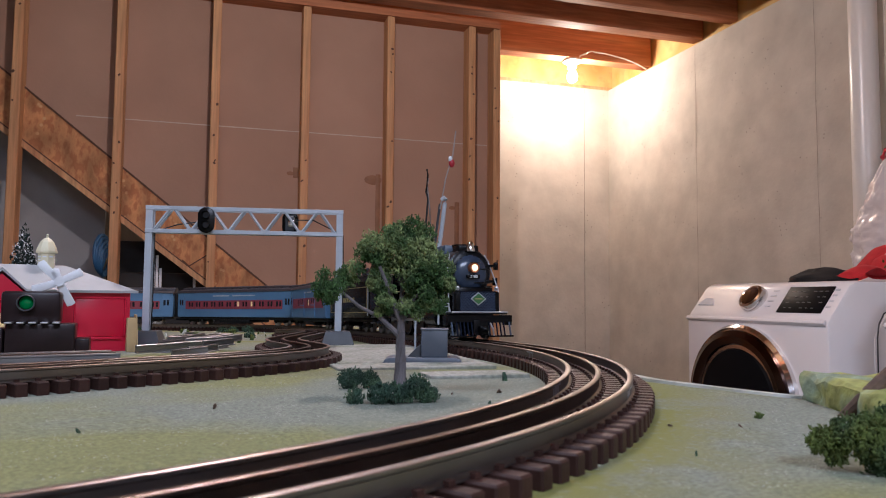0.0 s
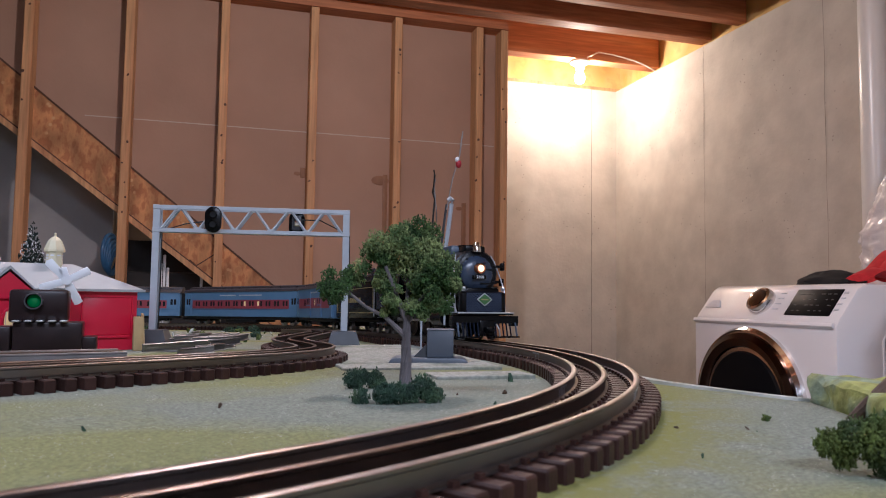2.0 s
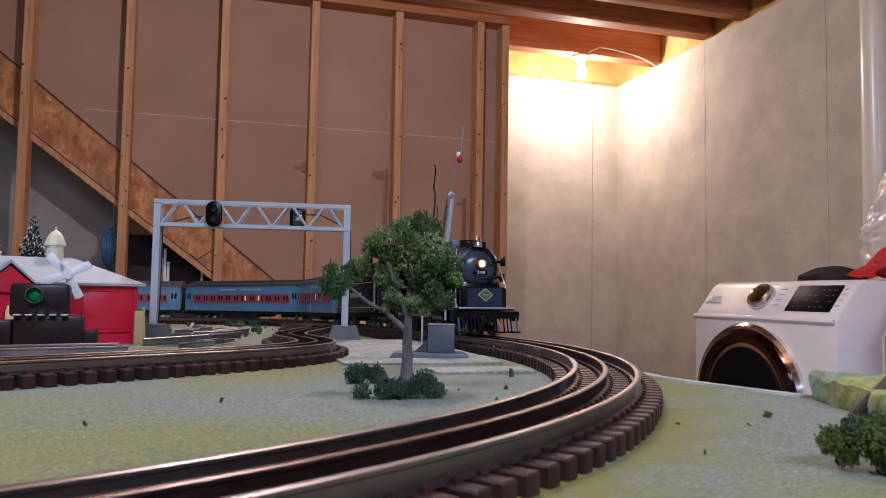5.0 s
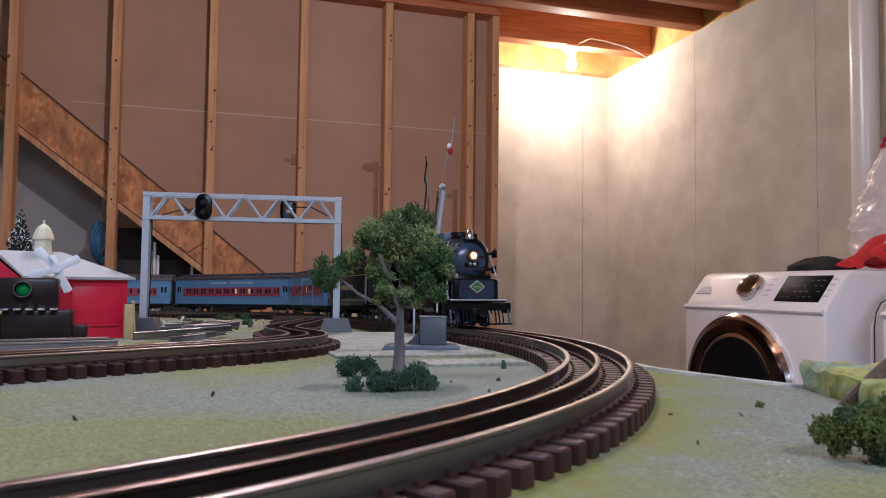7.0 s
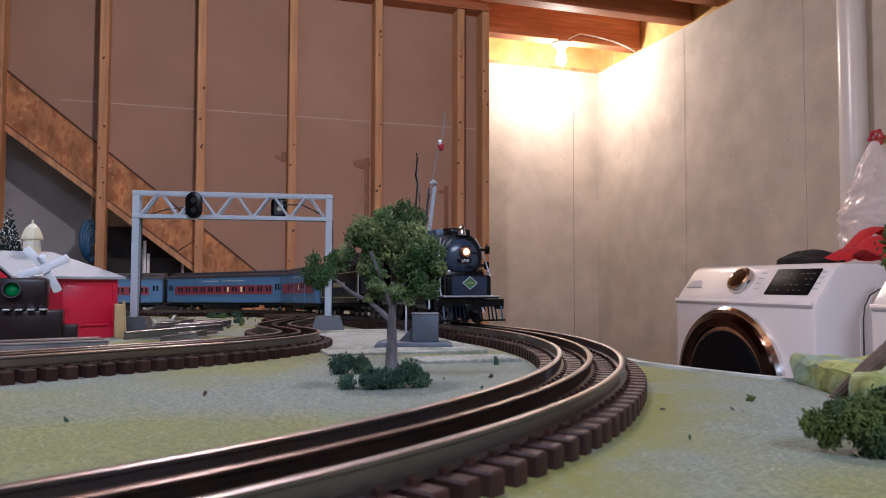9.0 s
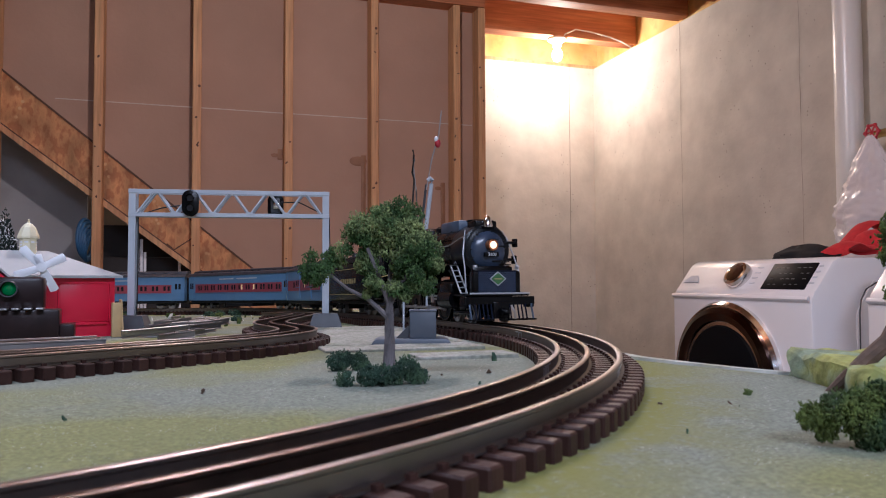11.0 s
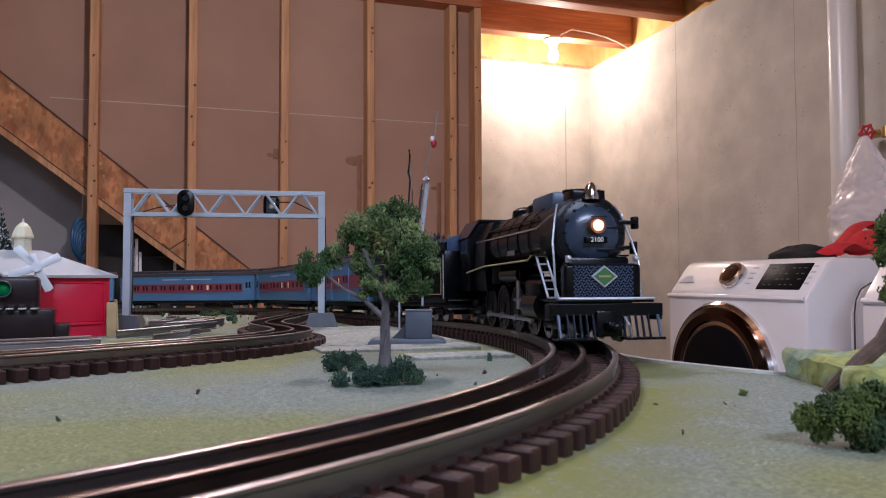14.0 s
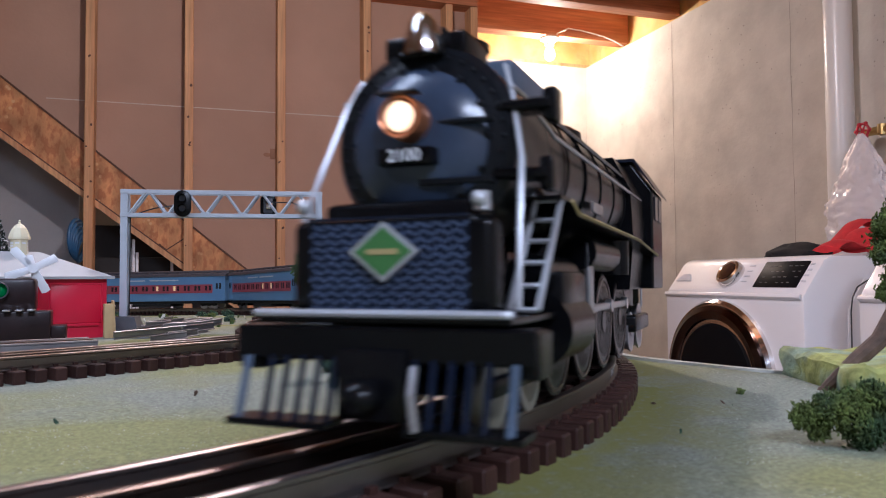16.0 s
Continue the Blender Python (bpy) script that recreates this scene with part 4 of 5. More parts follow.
            part("gusset", box(x0 - 0.004, x0 + 0.004, dy - 0.0014, dy + 0.0014, H - T, H - T + 0.004), M_GANTRY, g, smooth=False)
    part("walkway", box(0.0, w, 0.001, 0.010, H - T - 0.0018, H - T - 0.0008), M_GANTRY, g, smooth=False)
    x = 0.0615
    hd = part("signal_head", extrude_outline([(0.009 * math.cos(t) , 0.009 * math.sin(t) + (0.0055 if math.sin(t) >= 0 else -0.0055)) for t in (2 * math.pi * (i + 0.5) / 28 for i in range(28))], 0.004, pose(x, -0.007, H - 0.0155), 0.0005), M_BLACK, g, "black oval signal head with two lenses")
    for dz in (-0.0055, 0.0055):
        part("hood", cyl(0.0042, 0.0042, (x, -0.012, H - 0.0155 + dz), (x, -0.006, H - 0.0155 + dz), 16, False), M_BLACK, hd)
        part("lens", cyl(0.0036, 0.0036, (x, -0.0078, H - 0.0155 + dz), (x, -0.0072, H - 0.0155 + dz), 16), M_WINDOWDARK, hd)
    x = 0.152
    h2 = part("signal_head", extrude_outline([(0.009 * math.cos(t), 0.009 * math.sin(t) + (0.0055 if math.sin(t) >= 0 else -0.0055)) for t in (2 * math.pi * (i + 0.5) / 28 for i in range(28))], 0.004, pose(x, 0.013, H - 0.0155), 0.0005), M_BLACK, g, "rear of a black signal head")
    part("lamp_housing", box(x - 0.005, x + 0.005, 0.004, 0.013, H - 0.024, H - 0.008, 0.001), M_DARKBASE, h2)
    part("terminal", box(x - 0.002, x + 0.005, 0.002, 0.005, H - 0.020, H - 0.013, 0.0005), M_CHROME, h2)
    part("wire", tube([(w + 0.004, 0.004, 0.02), (w + 0.0055, 0.003, 0.07), (w + 0.004, 0.006, H - T), (w - 0.03, 0.006, H - 0.012), (x + 0.006, 0.006, H - 0.012)], 0.0008, 6), M_WIREBLACK, g)
    part("wire", tube([(0.005, 0.004, 0.02), (0.006, 0.003, 0.07), (0.005, 0.006, H - T), (0.03, 0.006, H - 0.02), (0.0615, 0.0, H - 0.016)], 0.0008, 6), M_WIREBLACK, g)


def build_station():
    z = ground_z(-0.2, 0.85)
    s = thing("station", pose(-0.0855, 0.827, z, 0, 0, 20), "red plastic station building with pale grey hipped roof", "model building")
    L, D, H = 0.30, 0.085, 0.062
    # local: +x runs along the building from its near corner to the west
    part("wall", box(-L, 0, 0, D, 0, H, 0.0008), M_RED, s, smooth=False)
    part("wall_panel", box(-0.052, -0.006, -0.0014, 0.001, 0.016, H - 0.008, 0.0005), M_RED, s)
    part("sill_band", box(-0.066, -0.008, -0.0032, 0.001, 0.0128, 0.0155, 0.0005), M_RED, s)
    part("end_panel", box(-0.0005, 0.0012, 0.010, D - 0.010, 0.016, H - 0.008, 0.0005), M_RED, s)
    o = 0.006
    bm = bmesh.new()
    v = [bm.verts.new(p) for p in ((-L - o, -o, H), (o, -o, H), (o, D + o, H), (-L - o, D + o, H), (-L + 0.05, D / 2, H + 0.026), (-0.055, D / 2, H + 0.026))]
    for f in ((0, 1, 5, 4), (1, 2, 5), (2, 3, 4, 5), (3, 0, 4), (3, 2, 1, 0)):
        bm.faces.new([v[i] for i in f])
    roof = part("roof", bm, M_ROOFGREY, s, "pale grey hipped roof", smooth=False)
    part("fascia", box(-L - o, o, -o - 0.0006, -o + 0.0012, H - 0.0022, H + 0.0004), M_ROOFGREY, roof, smooth=False)
    gz, gx = H, -0.119
    part("porch_gable", extrude_outline([(gx - 0.021, gz - 0.010), (gx + 0.021, gz - 0.010), (gx + 0.021, gz - 0.004), (gx, gz + 0.015), (gx - 0.021, gz - 0.004)], 0.012, pose(0, -0.022, 0)), M_RED, s, smooth=False)
    part("porch_roof", extrude_outline([(gx - 0.025, gz - 0.006), (gx, gz + 0.0175), (gx + 0.025, gz - 0.006), (gx + 0.025, gz - 0.004), (gx, gz + 0.0205), (gx - 0.025, gz - 0.004)], 0.05, pose(0, -0.026, 0)), M_ROOFGREY, s, smooth=False)
    part("porch_wall", box(gx - 0.020, gx + 0.020, -0.018, 0.001, 0, gz - 0.004), M_RED, s, smooth=False)
    wx = gx + 0.007
    part("arched_window", extrude_outline([(wx - 0.009, 0.010)] + [(wx + 0.009 * math.cos(math.pi - math.pi * i / 10), 0.034 + 0.009 * math.sin(math.pi * i / 10)) for i in range(11)] + [(wx + 0.009, 0.010)], 0.0012, pose(0, -0.0195, 0)), M_WINDOWLIT, s, "lit arched window", smooth=False)
    part("window_hood", tube([(wx - 0.0105, -0.0195, 0.010)] + [(wx + 0.0105 * math.cos(math.pi - math.pi * i / 10), -0.0195, 0.034 + 0.0105 * math.sin(math.pi * i / 10)) for i in range(11)] + [(wx + 0.0105, -0.0195, 0.010)], 0.0014, 6), M_RED, s)
    for i in range(4):
        part("glazing_bar", box(wx - 0.0085 + i * 0.0055, wx - 0.0077 + i * 0.0055, -0.0206, -0.0196, 0.010, 0.040), M_CREAM, s, smooth=False)
    for xa, xb, za, zb in ((-0.006, -0.0045, 0.016, H - 0.007), (-0.0535, -0.052, 0.016, H - 0.007), (-0.0535, -0.0045, H - 0.008, H - 0.0065)):
        part("panel_moulding", box(xa, xb, -0.0026, 0.0, za, zb, 0.0004), M_RED, s, smooth=False)
    # cupola
    kx, ky, kz = -0.073, D / 2, H + 0.011
    c = part("cupola", lathe([(0.0112, 0.0), (0.0112, 0.008), (0.0080, 0.010), (0.0074, 0.0235), (0.0096, 0.0245), (0.0096, 0.0262), (0.0082, 0.030), (0.0062, 0.0345), (0.0034, 0.0375), (0.0012, 0.0385), (0.0009, 0.0405)], 8, pose(kx, ky, kz) @ Matrix.Diagonal((1.05, 1.05, 1.12, 1))), M_CREAM, s, "cream octagonal cupola", smooth=False)
    for i in range(8):
        a = math.pi / 8 + i * math.pi / 4
        for k in range(4):
            part("louvre", box(-0.0019, 0.0019, -0.0003, 0.0006, 0.0140 + k * 0.0029, 0.0155 + k * 0.0029, m=pose(kx, ky, kz) @ pose(0.0074 * math.cos(a), 0.0070 * math.sin(a), 0, 0, 0, math.degrees(a) + 90)), M_WHITEP, c, smooth=False)
    part("finial", ball(0.0011, (kx, ky, kz + 0.046)), M_CREAM, c)
    # a fir dusted with white behind it
    f = thing("fir_tree", pose(-0.220, 0.975, ground_z(-0.22, 0.975)), "dark miniature fir tree dusted with white flock", "tree")
    part("trunk", cyl(0.003, 0.002, (0, 0, 0), (0, 0, 0.06), 8), M_STICK, f)
    crumbs = [(0, 0, 0.037 + 0.106 * i / 16, 0.025 * (1 - i / 16.5) + 0.0012) for i in range(17)]
    part("crown", clump_crown(crumbs, 0, 0.0016, 3000, 61, 0.4), M_FIR, f, smooth=False)
    part("flock", clump_crown([(x, y, z0, r * 1.06) for x, y, z0, r in crumbs], 0, 0.0010, 1300, 62, 0.4), M_SNOW, f, smooth=False)
    p = part("pink_flocked_tree", clump_crown([(0, 0, 0.075, 0.022), (0.008, 0, 0.055, 0.024), (-0.01, 0, 0.035, 0.026), (0, 0, 0.095, 0.012)], 0, 0.003, 500, 63), M_PINK, smooth=False)
    p.location = (-0.272, 1.01, ground_z(-0.2, 1.0))
    tagged(p, "pale pink flocked miniature tree", "tree")
    # dark box with a green lamp, and the white star before the station
    b = thing("track_signal_box", pose(-0.131, 0.712, ground_z(-0.13, 0.71), 0, 0, 6), "dark brown plastic track bumper with green lens", "track signal")
    part("plinth", box(-0.040, 0.0135, -0.004, 0.03, -0.001, 0.0300, 0.0015), M_BROWNBOX, b)
    part("end_block", box(-0.085, -0.0415, -0.003, 0.028, -0.001, 0.0265, 0.0015), M_BROWNBOX, b)
    part("step", box(0.0135, 0.025, -0.002, 0.028, -0.001, 0.017, 0.001), M_BROWNBOX, b)
    part("housing", box(-0.0445, 0.0015, 0.0, 0.024, 0.0295, 0.0580, 0.003), M_BROWNBOX, b)
    part("bezel", add(cyl(0.0068, 0.0066, (-0.025, -0.0075, 0.0480), (-0.025, 0.002, 0.0480), 24, False), torus(0.0066, 0.0006, pose(-0.025, -0.0073, 0.0480, 90), 24, 6)), M_DARKBASE, b)
    part("lens", ball(0.0058, (-0.025, 0.0005, 0.0480), (1, 0.45, 1), 20), M_GREENLENS, b, "green signal lens")
    for i in range(5):
        part("scrap", box(-0.04 + i * 0.009, -0.034 + i * 0.009, -0.012, 0.002, 0.0303, 0.0318, 0.0004, m=pose(0, 0, 0, 0, 0, 0)), M_STEEL, b, smooth=False)
    w = thing("crossing_star", pose(-0.1415, 0.765, ground_z(-0.14, 0.765), 0, 0, 8), "white plastic five-bladed crossing sign", "crossing sign")
    part("post", cyl(0.0016, 0.0016, (0, 0.002, 0), (0, 0.002, 0.068), 8), M_WHITEP, w)
    for a, l in ((28, 0.021), (112, 0.012), (133, 0.024), (200, 0.023), (297, 0.024)):
        part("blade", extrude_outline([(0.0, -0.0030), (l, -0.0040), (l + 0.001, 0.0), (l, 0.0040), (0.0, 0.0030)], 0.0018, pose(0, -0.001, 0.068) @ pose(0, 0, 0, 0, -a), 0.0003), M_WHITEP, w)
    part("hub", cyl(0.0045, 0.004, (0, -0.004, 0.068), (0, 0.002, 0.068), 16), M_WHITEP, w)
    cb = thing("carton", pose(-0.0845, 0.797, ground_z(-0.08, 0.8), 0, 0, 10), "narrow tan cardboard carton beside the station", "carton")
    part("body", box(0, 0.009, 0, 0.016, 0, 0.034, 0.0008), M_CARTON, cb)
    part("flap", box(0.004, 0.0052, -0.003, 0.022, 0.002, 0.037, m=pose(0.0055, 0, 0, 0, -3)), M_CARTON, cb)


def build_relay_and_masts():
    x, y = 0.172, 0.580
    z = ground_z(x, y)
    r = thing("relay_box", pose(x, y, z, 0, 0, -16), "blue-grey relay box on a low grey base", "relay box")
    part("base", extrude_outline([(-0.043, 0), (-0.040, 0.0045), (-0.036, 0.0062), (0.017, 0.0062), (0.021, 0.0045), (0.024, 0)], 0.03, pose(0, -0.012, 0), 0.0010), M_GREYBOX, r)
    part("cabinet", box(-0.011, 0.0105, -0.008, 0.012, 0.0062, 0.0285, 0.0009), M_GREYBOX, r)
    part("cabinet_lid", box(-0.0116, 0.0111, -0.0086, 0.0126, 0.0278, 0.0292, 0.0006), M_GREYBOX, r)
    part("bracket", extrude_outline([(-0.022, 0.0062), (-0.011, 0.0062), (-0.011, 0.017)], 0.006, pose(0, -0.004, 0)), M_DARKBASE, r, smooth=False)
    part("ladder_rail", cyl(0.0009, 0.0009, (-0.016, 0.004, 0.006), (-0.016, 0.004, 0.048), 6), M_GANTRY, r)
    part("ladder_rail", cyl(0.0009, 0.0009, (0.003, 0.006, 0.032), (0.003, 0.006, 0.049), 6), M_GANTRY, r)
    part("wire", tube([(-0.026, 0.0, 0.009), (-0.029, -0.004, 0.006), (-0.034, -0.006, 0.001), (-0.036, -0.004, 0.0006)], 0.0009, 6), M_WIREBLACK, r)
    # a bent grey pole with wires, beyond the train
    z = ground_z(0.3, 1.02)
    m = thing("mast", pose(0.302, 1.015, z, 0, 0, -17), "leaning grey mast with loose wires and a red bead", "mast")
    part("foot", cyl(0.014, 0.012, (-0.012, 0, 0), (-0.012, 0, 0.006), 16), M_DARKBASE, m)
    part("pole", tube([(-0.012, 0, 0.004), (-0.002, 0, 0.10), (0.006, 0, 0.155), (0.011, 0, 0.198), (0.0125, 0, 0.204), (0.010, 0, 0.207), (0.006, 0, 0.203)], 0.0032, 10), M_GANTRY, m)
    part("pole", tube([(-0.015, 0.003, 0.004), (-0.007, 0.003, 0.10), (0.001, 0.003, 0.175), (0.004, 0.003, 0.198)], 0.0018, 8), M_DARKBASE, m)
    part("antenna", tube([(0.004, 0.0, 0.19), (0.012, 0.0, 0.235), (0.022, 0.0, 0.27), (0.026, 0, 0.305)], 0.0011, 6), M_STEEL, m)
    part("bead", ball(0.0048, (0.0205, -0.001, 0.257), (0.9, 0.9, 1.3)), M_VALVE, m, "red bead")
    part("bead", ball(0.0036, (0.0185, -0.002, 0.263), (0.9, 0.9, 1.2)), M_WHITEP, m)
    part("wire", tube([(-0.013, 0.0, 0.02), (-0.012, 0, 0.12), (-0.016, 0, 0.17), (-0.0135, 0, 0.205), (-0.0165, 0, 0.215), (-0.014, 0, 0.24), (-0.0155, 0, 0.248)], 0.0015, 6), M_WIREBLACK, m)
    part("wire", tube([(-0.012, 0.0, 0.02), (-0.008, 0, 0.14), (-0.011, 0, 0.19), (-0.0145, 0, 0.222), (-0.013, 0, 0.235)], 0.0011, 6), M_STEEL, m)
    # short lengths of old rail heaped at the end of the siding
    rnd = random.Random(31)
    for i in range(24):
        bend, length = rnd.uniform(-0.9, 1.3), rnd.uniform(0.035, 0.075)

        def bent(q, bend=bend, length=length):
            a = bend * q / length
            return q * math.cos(a * 0.5), q * math.sin(a * 0.5)

        bm = sweep_rail(bent, -length / 2, length / 2, 0.0, 0.012)
        bm.transform(Matrix.Translation((0, 0, -rail_z(0, 0) + 0.0071)))
        ob = part("loose_rail", bm, M_STEELGREY)
        x, y = -0.025 + rnd.uniform(-0.018, 0.03), 0.72 + 0.015 * i * rnd.uniform(0.8, 1.2)
        ob.matrix_world = pose(x, y, ground_z(x, y) + 0.0021 * (i % 4), rnd.uniform(-8, 8), rnd.uniform(-3, 1), rnd.uniform(25, 80))
        tagged(ob, "loose grey steel rail lying in a heap on the turf", "loose rail", "loose rails")


# ---- the train ----
DRIVERS = (0.0585, 0.0195, -0.0195, -0.0585)
R_DRIVE = 0.0175
CAR_GAP = 0.390


def wheel_mesh(r, w, spokes, material):
    bm = bmesh.new()
    add(bm, lathe([(r * 0.80, -w / 2), (r, -w / 2), (r + 0.0009, -w / 2), (r + 0.0009, -w / 2 + 0.0008), (r, -w / 2 + 0.001), (r * 0.985, w / 2), (r * 0.80, w / 2), (r * 0.80, -w / 2)], 28, pose(0, 0, 0, 90)))
    add(bm, cyl(r * 0.24, r * 0.24, (0, -w / 2 - 0.0003, 0), (0, w / 2 + 0.0003, 0), 14))
    for i in range(spokes):
        a = 2 * math.pi * i / spokes
        add(bm, tube([(0.2 * r * math.cos(a), 0, 0.2 * r * math.sin(a)), (0.84 * r * math.cos(a), 0, 0.84 * r * math.sin(a))], w * 0.28, 5))
    add(bm, box(-0.3 * r, 0.3 * r, -w / 2, w / 2, -0.8 * r, -0.45 * r))
    return mesh_of("wheel", bm, material)


def build_loco():
    e = thing("locomotive", pose(0, 0, 0), "black model steam locomotive with lit headlight and green diamond", "steam locomotive")
    # boiler, lagging bands, smokebox
    bz = 0.0675
    part("boiler", lathe([(0.0215, -0.092), (0.0235, -0.06), (0.0238, 0.0), (0.0232, 0.06), (0.0232, 0.090)], 40, pose(0, 0, bz, 0, 90)), M_BLACK, e)
    sb = part("smokebox", lathe([(0.0234, 0.085), (0.0242, 0.0865), (0.0242, 0.1145), (0.0225, 0.1165), (0.0195, 0.1170), (0.0185, 0.1175)], 48, pose(0, 0, bz, 0, 90)), M_SMOKEBOX, e)
    part("smokebox_door", lathe([(0.0178, 0.1170), (0.0178, 0.1185), (0.0155, 0.1205), (0.010, 0.1222), (0.004, 0.1230), (0.0005, 0.1231)], 40, pose(0, 0, bz - 0.0005, 0, 90)), M_DOOR, sb, "glossy dished smokebox door")
    rv = mesh_of("rivet", ball(0.0006, n=6), M_SMOKEBOX)
    for i in range(36):
        a = 2 * math.pi * i / 36
        piece("rivet", rv, sb, pose(0.1168, 0.0212 * math.cos(a), bz + 0.0212 * math.sin(a)))
    lug = mesh_of("door_lug", box(-0.0006, 0.0014, -0.0007, 0.0007, -0.0012, 0.0012, 0.0003), M_SMOKEBOX)
    for i in range(14):
        a = 2 * math.pi * i / 14
        piece("door_lug", lug, sb, pose(0.1178, 0.0172 * math.cos(a), bz + 0.0172 * math.sin(a), math.degrees(a) + 90))
    for x in (-0.07, -0.045, -0.018, 0.01, 0.036, 0.062):
        part("boiler_band", torus(0.0238, 0.0004, pose(x, 0, bz, 0, 90), 36, 6), M_BLACK, e)
    # headlight and number plate
    hl = part("headlight", lathe([(0.0050, 0.119), (0.0052, 0.1285), (0.0049, 0.1295), (0.0043, 0.1290)], 28, pose(0, 0, 0.0713, 0, 90)), M_LAMPRIM, e, "round headlight with copper rim")
    part("lens", lathe([(0.0043, 0.1282), (0.003, 0.1296), (0.0005, 0.130)], 24, pose(0, 0, 0.0713, 0, 90)), M_LAMPGLOW, hl, "glowing warm lens")
    part("visor", box(0.1275, 0.1315, -0.005, 0.005, 0.0762, 0.0768, 0.0002), M_SMOKEBOX, hl)
    npl = part("number_plate", box(0.1215, 0.1265, -0.0070, 0.0070, 0.0606, 0.0646, 0.0004), M_BLACK, e, "black plate with white 2100 numerals")
    part("numerals", text_mesh("2100", 0.0042, 0.0002, Matrix.Translation((0.1268, 0, 0.0626)) @ pose(0, 0, 0, 90, 0, 90)), M_WHITEP, npl, smooth=False)
    part("hinge_strap", box(0.121, 0.1228, 0.002, 0.020, 0.0560, 0.0575, 0.0003), M_SMOKEBOX, sb)
    part("hinge_strap", box(0.1200, 0.1225, 0.004, 0.020, 0.0700, 0.0712, 0.0003), M_SMOKEBOX, sb)
    # stack, bell, feedwater heater, domes
    part("stack_saddle", box(0.099, 0.1150, -0.0110, 0.0110, 0.0880, 0.0950, 0.0012), M_BLACK, e)
    part("stack", lathe([(0.0105, 0.088), (0.0095, 0.0905), (0.0095, 0.0950), (0.0103, 0.0955), (0.0103, 0.0968), (0.008, 0.0968), (0.007, 0.093)], 24, pose(0.096, 0, 0)), M_BLACK, e)
    bell = part("bell", lathe([(0.0050, 0.0905), (0.0048, 0.0935), (0.0038, 0.0965), (0.0033, 0.0990), (0.0018, 0.1010), (0.0004, 0.1018)], 18, pose(0.1165, 0.0005, -0.0020)), M_CHROME, e, "polished silver bell")
    part("bell_yoke", add(box(0.1140, 0.1190, -0.0056, 0.0066, 0.0880, 0.0895, 0.0004), box(0.1155, 0.1175, 0.0054, 0.0066, 0.0885, 0.0950, 0.0003)), M_BLACK, bell)
    part("feedwater_heater", box(0.034, 0.078, -0.0115, 0.0115, 0.086, 0.0985, 0.0022), M_HEATER, e)
    part("steam_dome", lathe([(0.010, 0.088), (0.0095, 0.0945), (0.006, 0.0968), (0.001, 0.0972)], 24, pose(0.018, 0, 0)), M_BLACK, e)
    part("sand_dome", lathe([(0.0115, 0.086), (0.0105, 0.0945), (0.006, 0.0972), (0.001, 0.0975)], 24, pose(-0.018, 0, 0)), M_BLACK, e)
    for x in (-0.045, -0.05, 0.028, 0.004):
        part("safety_valve", cyl(0.0017, 0.0012, (x, 0.002, 0.089), (x, 0.002, 0.0965), 8), M_STEEL, e)
    for sgn in (-1, 1):
        part("boiler_pipe", tube([(-0.07, sgn * 0.0215, bz + 0.0125), (-0.02, sgn * 0.0225, bz + 0.0118), (0.04, sgn * 0.0222, bz + 0.0122), (0.08, sgn * 0.0215, bz + 0.0125)], 0.0008, 6), M_BLACK, e)
        part("handrail", tube([(-0.085, sgn * 0.0252, bz + 0.005), (0.085, sgn * 0.0252, bz + 0.005), (0.108, sgn * 0.0236, bz + 0.011), (0.114, sgn * 0.0225, bz + 0.012)], 0.0006, 6), M_STEEL, e)
        part("front_handrail", tube([(0.110, sgn * 0.0195, bz + 0.0185), (0.114, sgn * 0.0225, bz + 0.010), (0.1195, sgn * 0.0262, bz - 0.006), (0.1255, sgn * 0.0275, bz - 0.018), (0.1275, sgn * 0.0275, 0.0275)], 0.0007, 8), M_SILVER, e, "silver front handrail")
        # running board with its stripe
        part("running_board", extrude_outline([(-0.095, 0.0455), (-0.03, 0.0495), (0.086, 0.0505), (0.094, 0.0535), (0.104, 0.0535), (0.104, 0.0545), (0.093, 0.0545), (0.086, 0.0520), (-0.03, 0.0510), (-0.095, 0.0470)], 0.012, pose(0, 0.0195 if sgn > 0 else -0.0315, 0)), M_BLACK, e, smooth=False)
        part("stripe", tube([(-0.095, sgn * 0.0318, 0.0462), (-0.03, sgn * 0.0318, 0.0503), (0.086, sgn * 0.0318, 0.0513), (0.0935, sgn * 0.0318, 0.054)], 0.0006, 4), M_GOLD, e, "gold edge stripe", smooth=False)
        part("number_board", box(0.012, 0.030, -0.0004, 0.0004, 0.057, 0.0605, m=pose(0, sgn * 0.0243, 0)), M_STEEL, e, smooth=False)
        # ladder to the pilot deck
        lad = bmesh.new()
        for d in (0.0, 0.0065):
            add(lad, tube([(0.1005 - d * 0.3, sgn * (0.0305 + d * 0.0), 0.0535), (0.1230 - d * 0.3 * 0, sgn * 0.0305, 0.0272)] if d == 0 else [(0.1005, sgn * (0.0305 - 0.0065), 0.0535), (0.1230, sgn * (0.0305 - 0.0065), 0.0272)], 0.0008, 5))
        for k in range(6):
            f = k / 5.0
            add(lad, tube([(0.1005 + 0.0225 * f, sgn * 0.0305, 0.0535 - 0.0263 * f), (0.1005 + 0.0225 * f, sgn * 0.024, 0.0535 - 0.0263 * f)], 0.0006, 5))
        part("ladder", lad, M_SILVER, e, "silver front ladder")
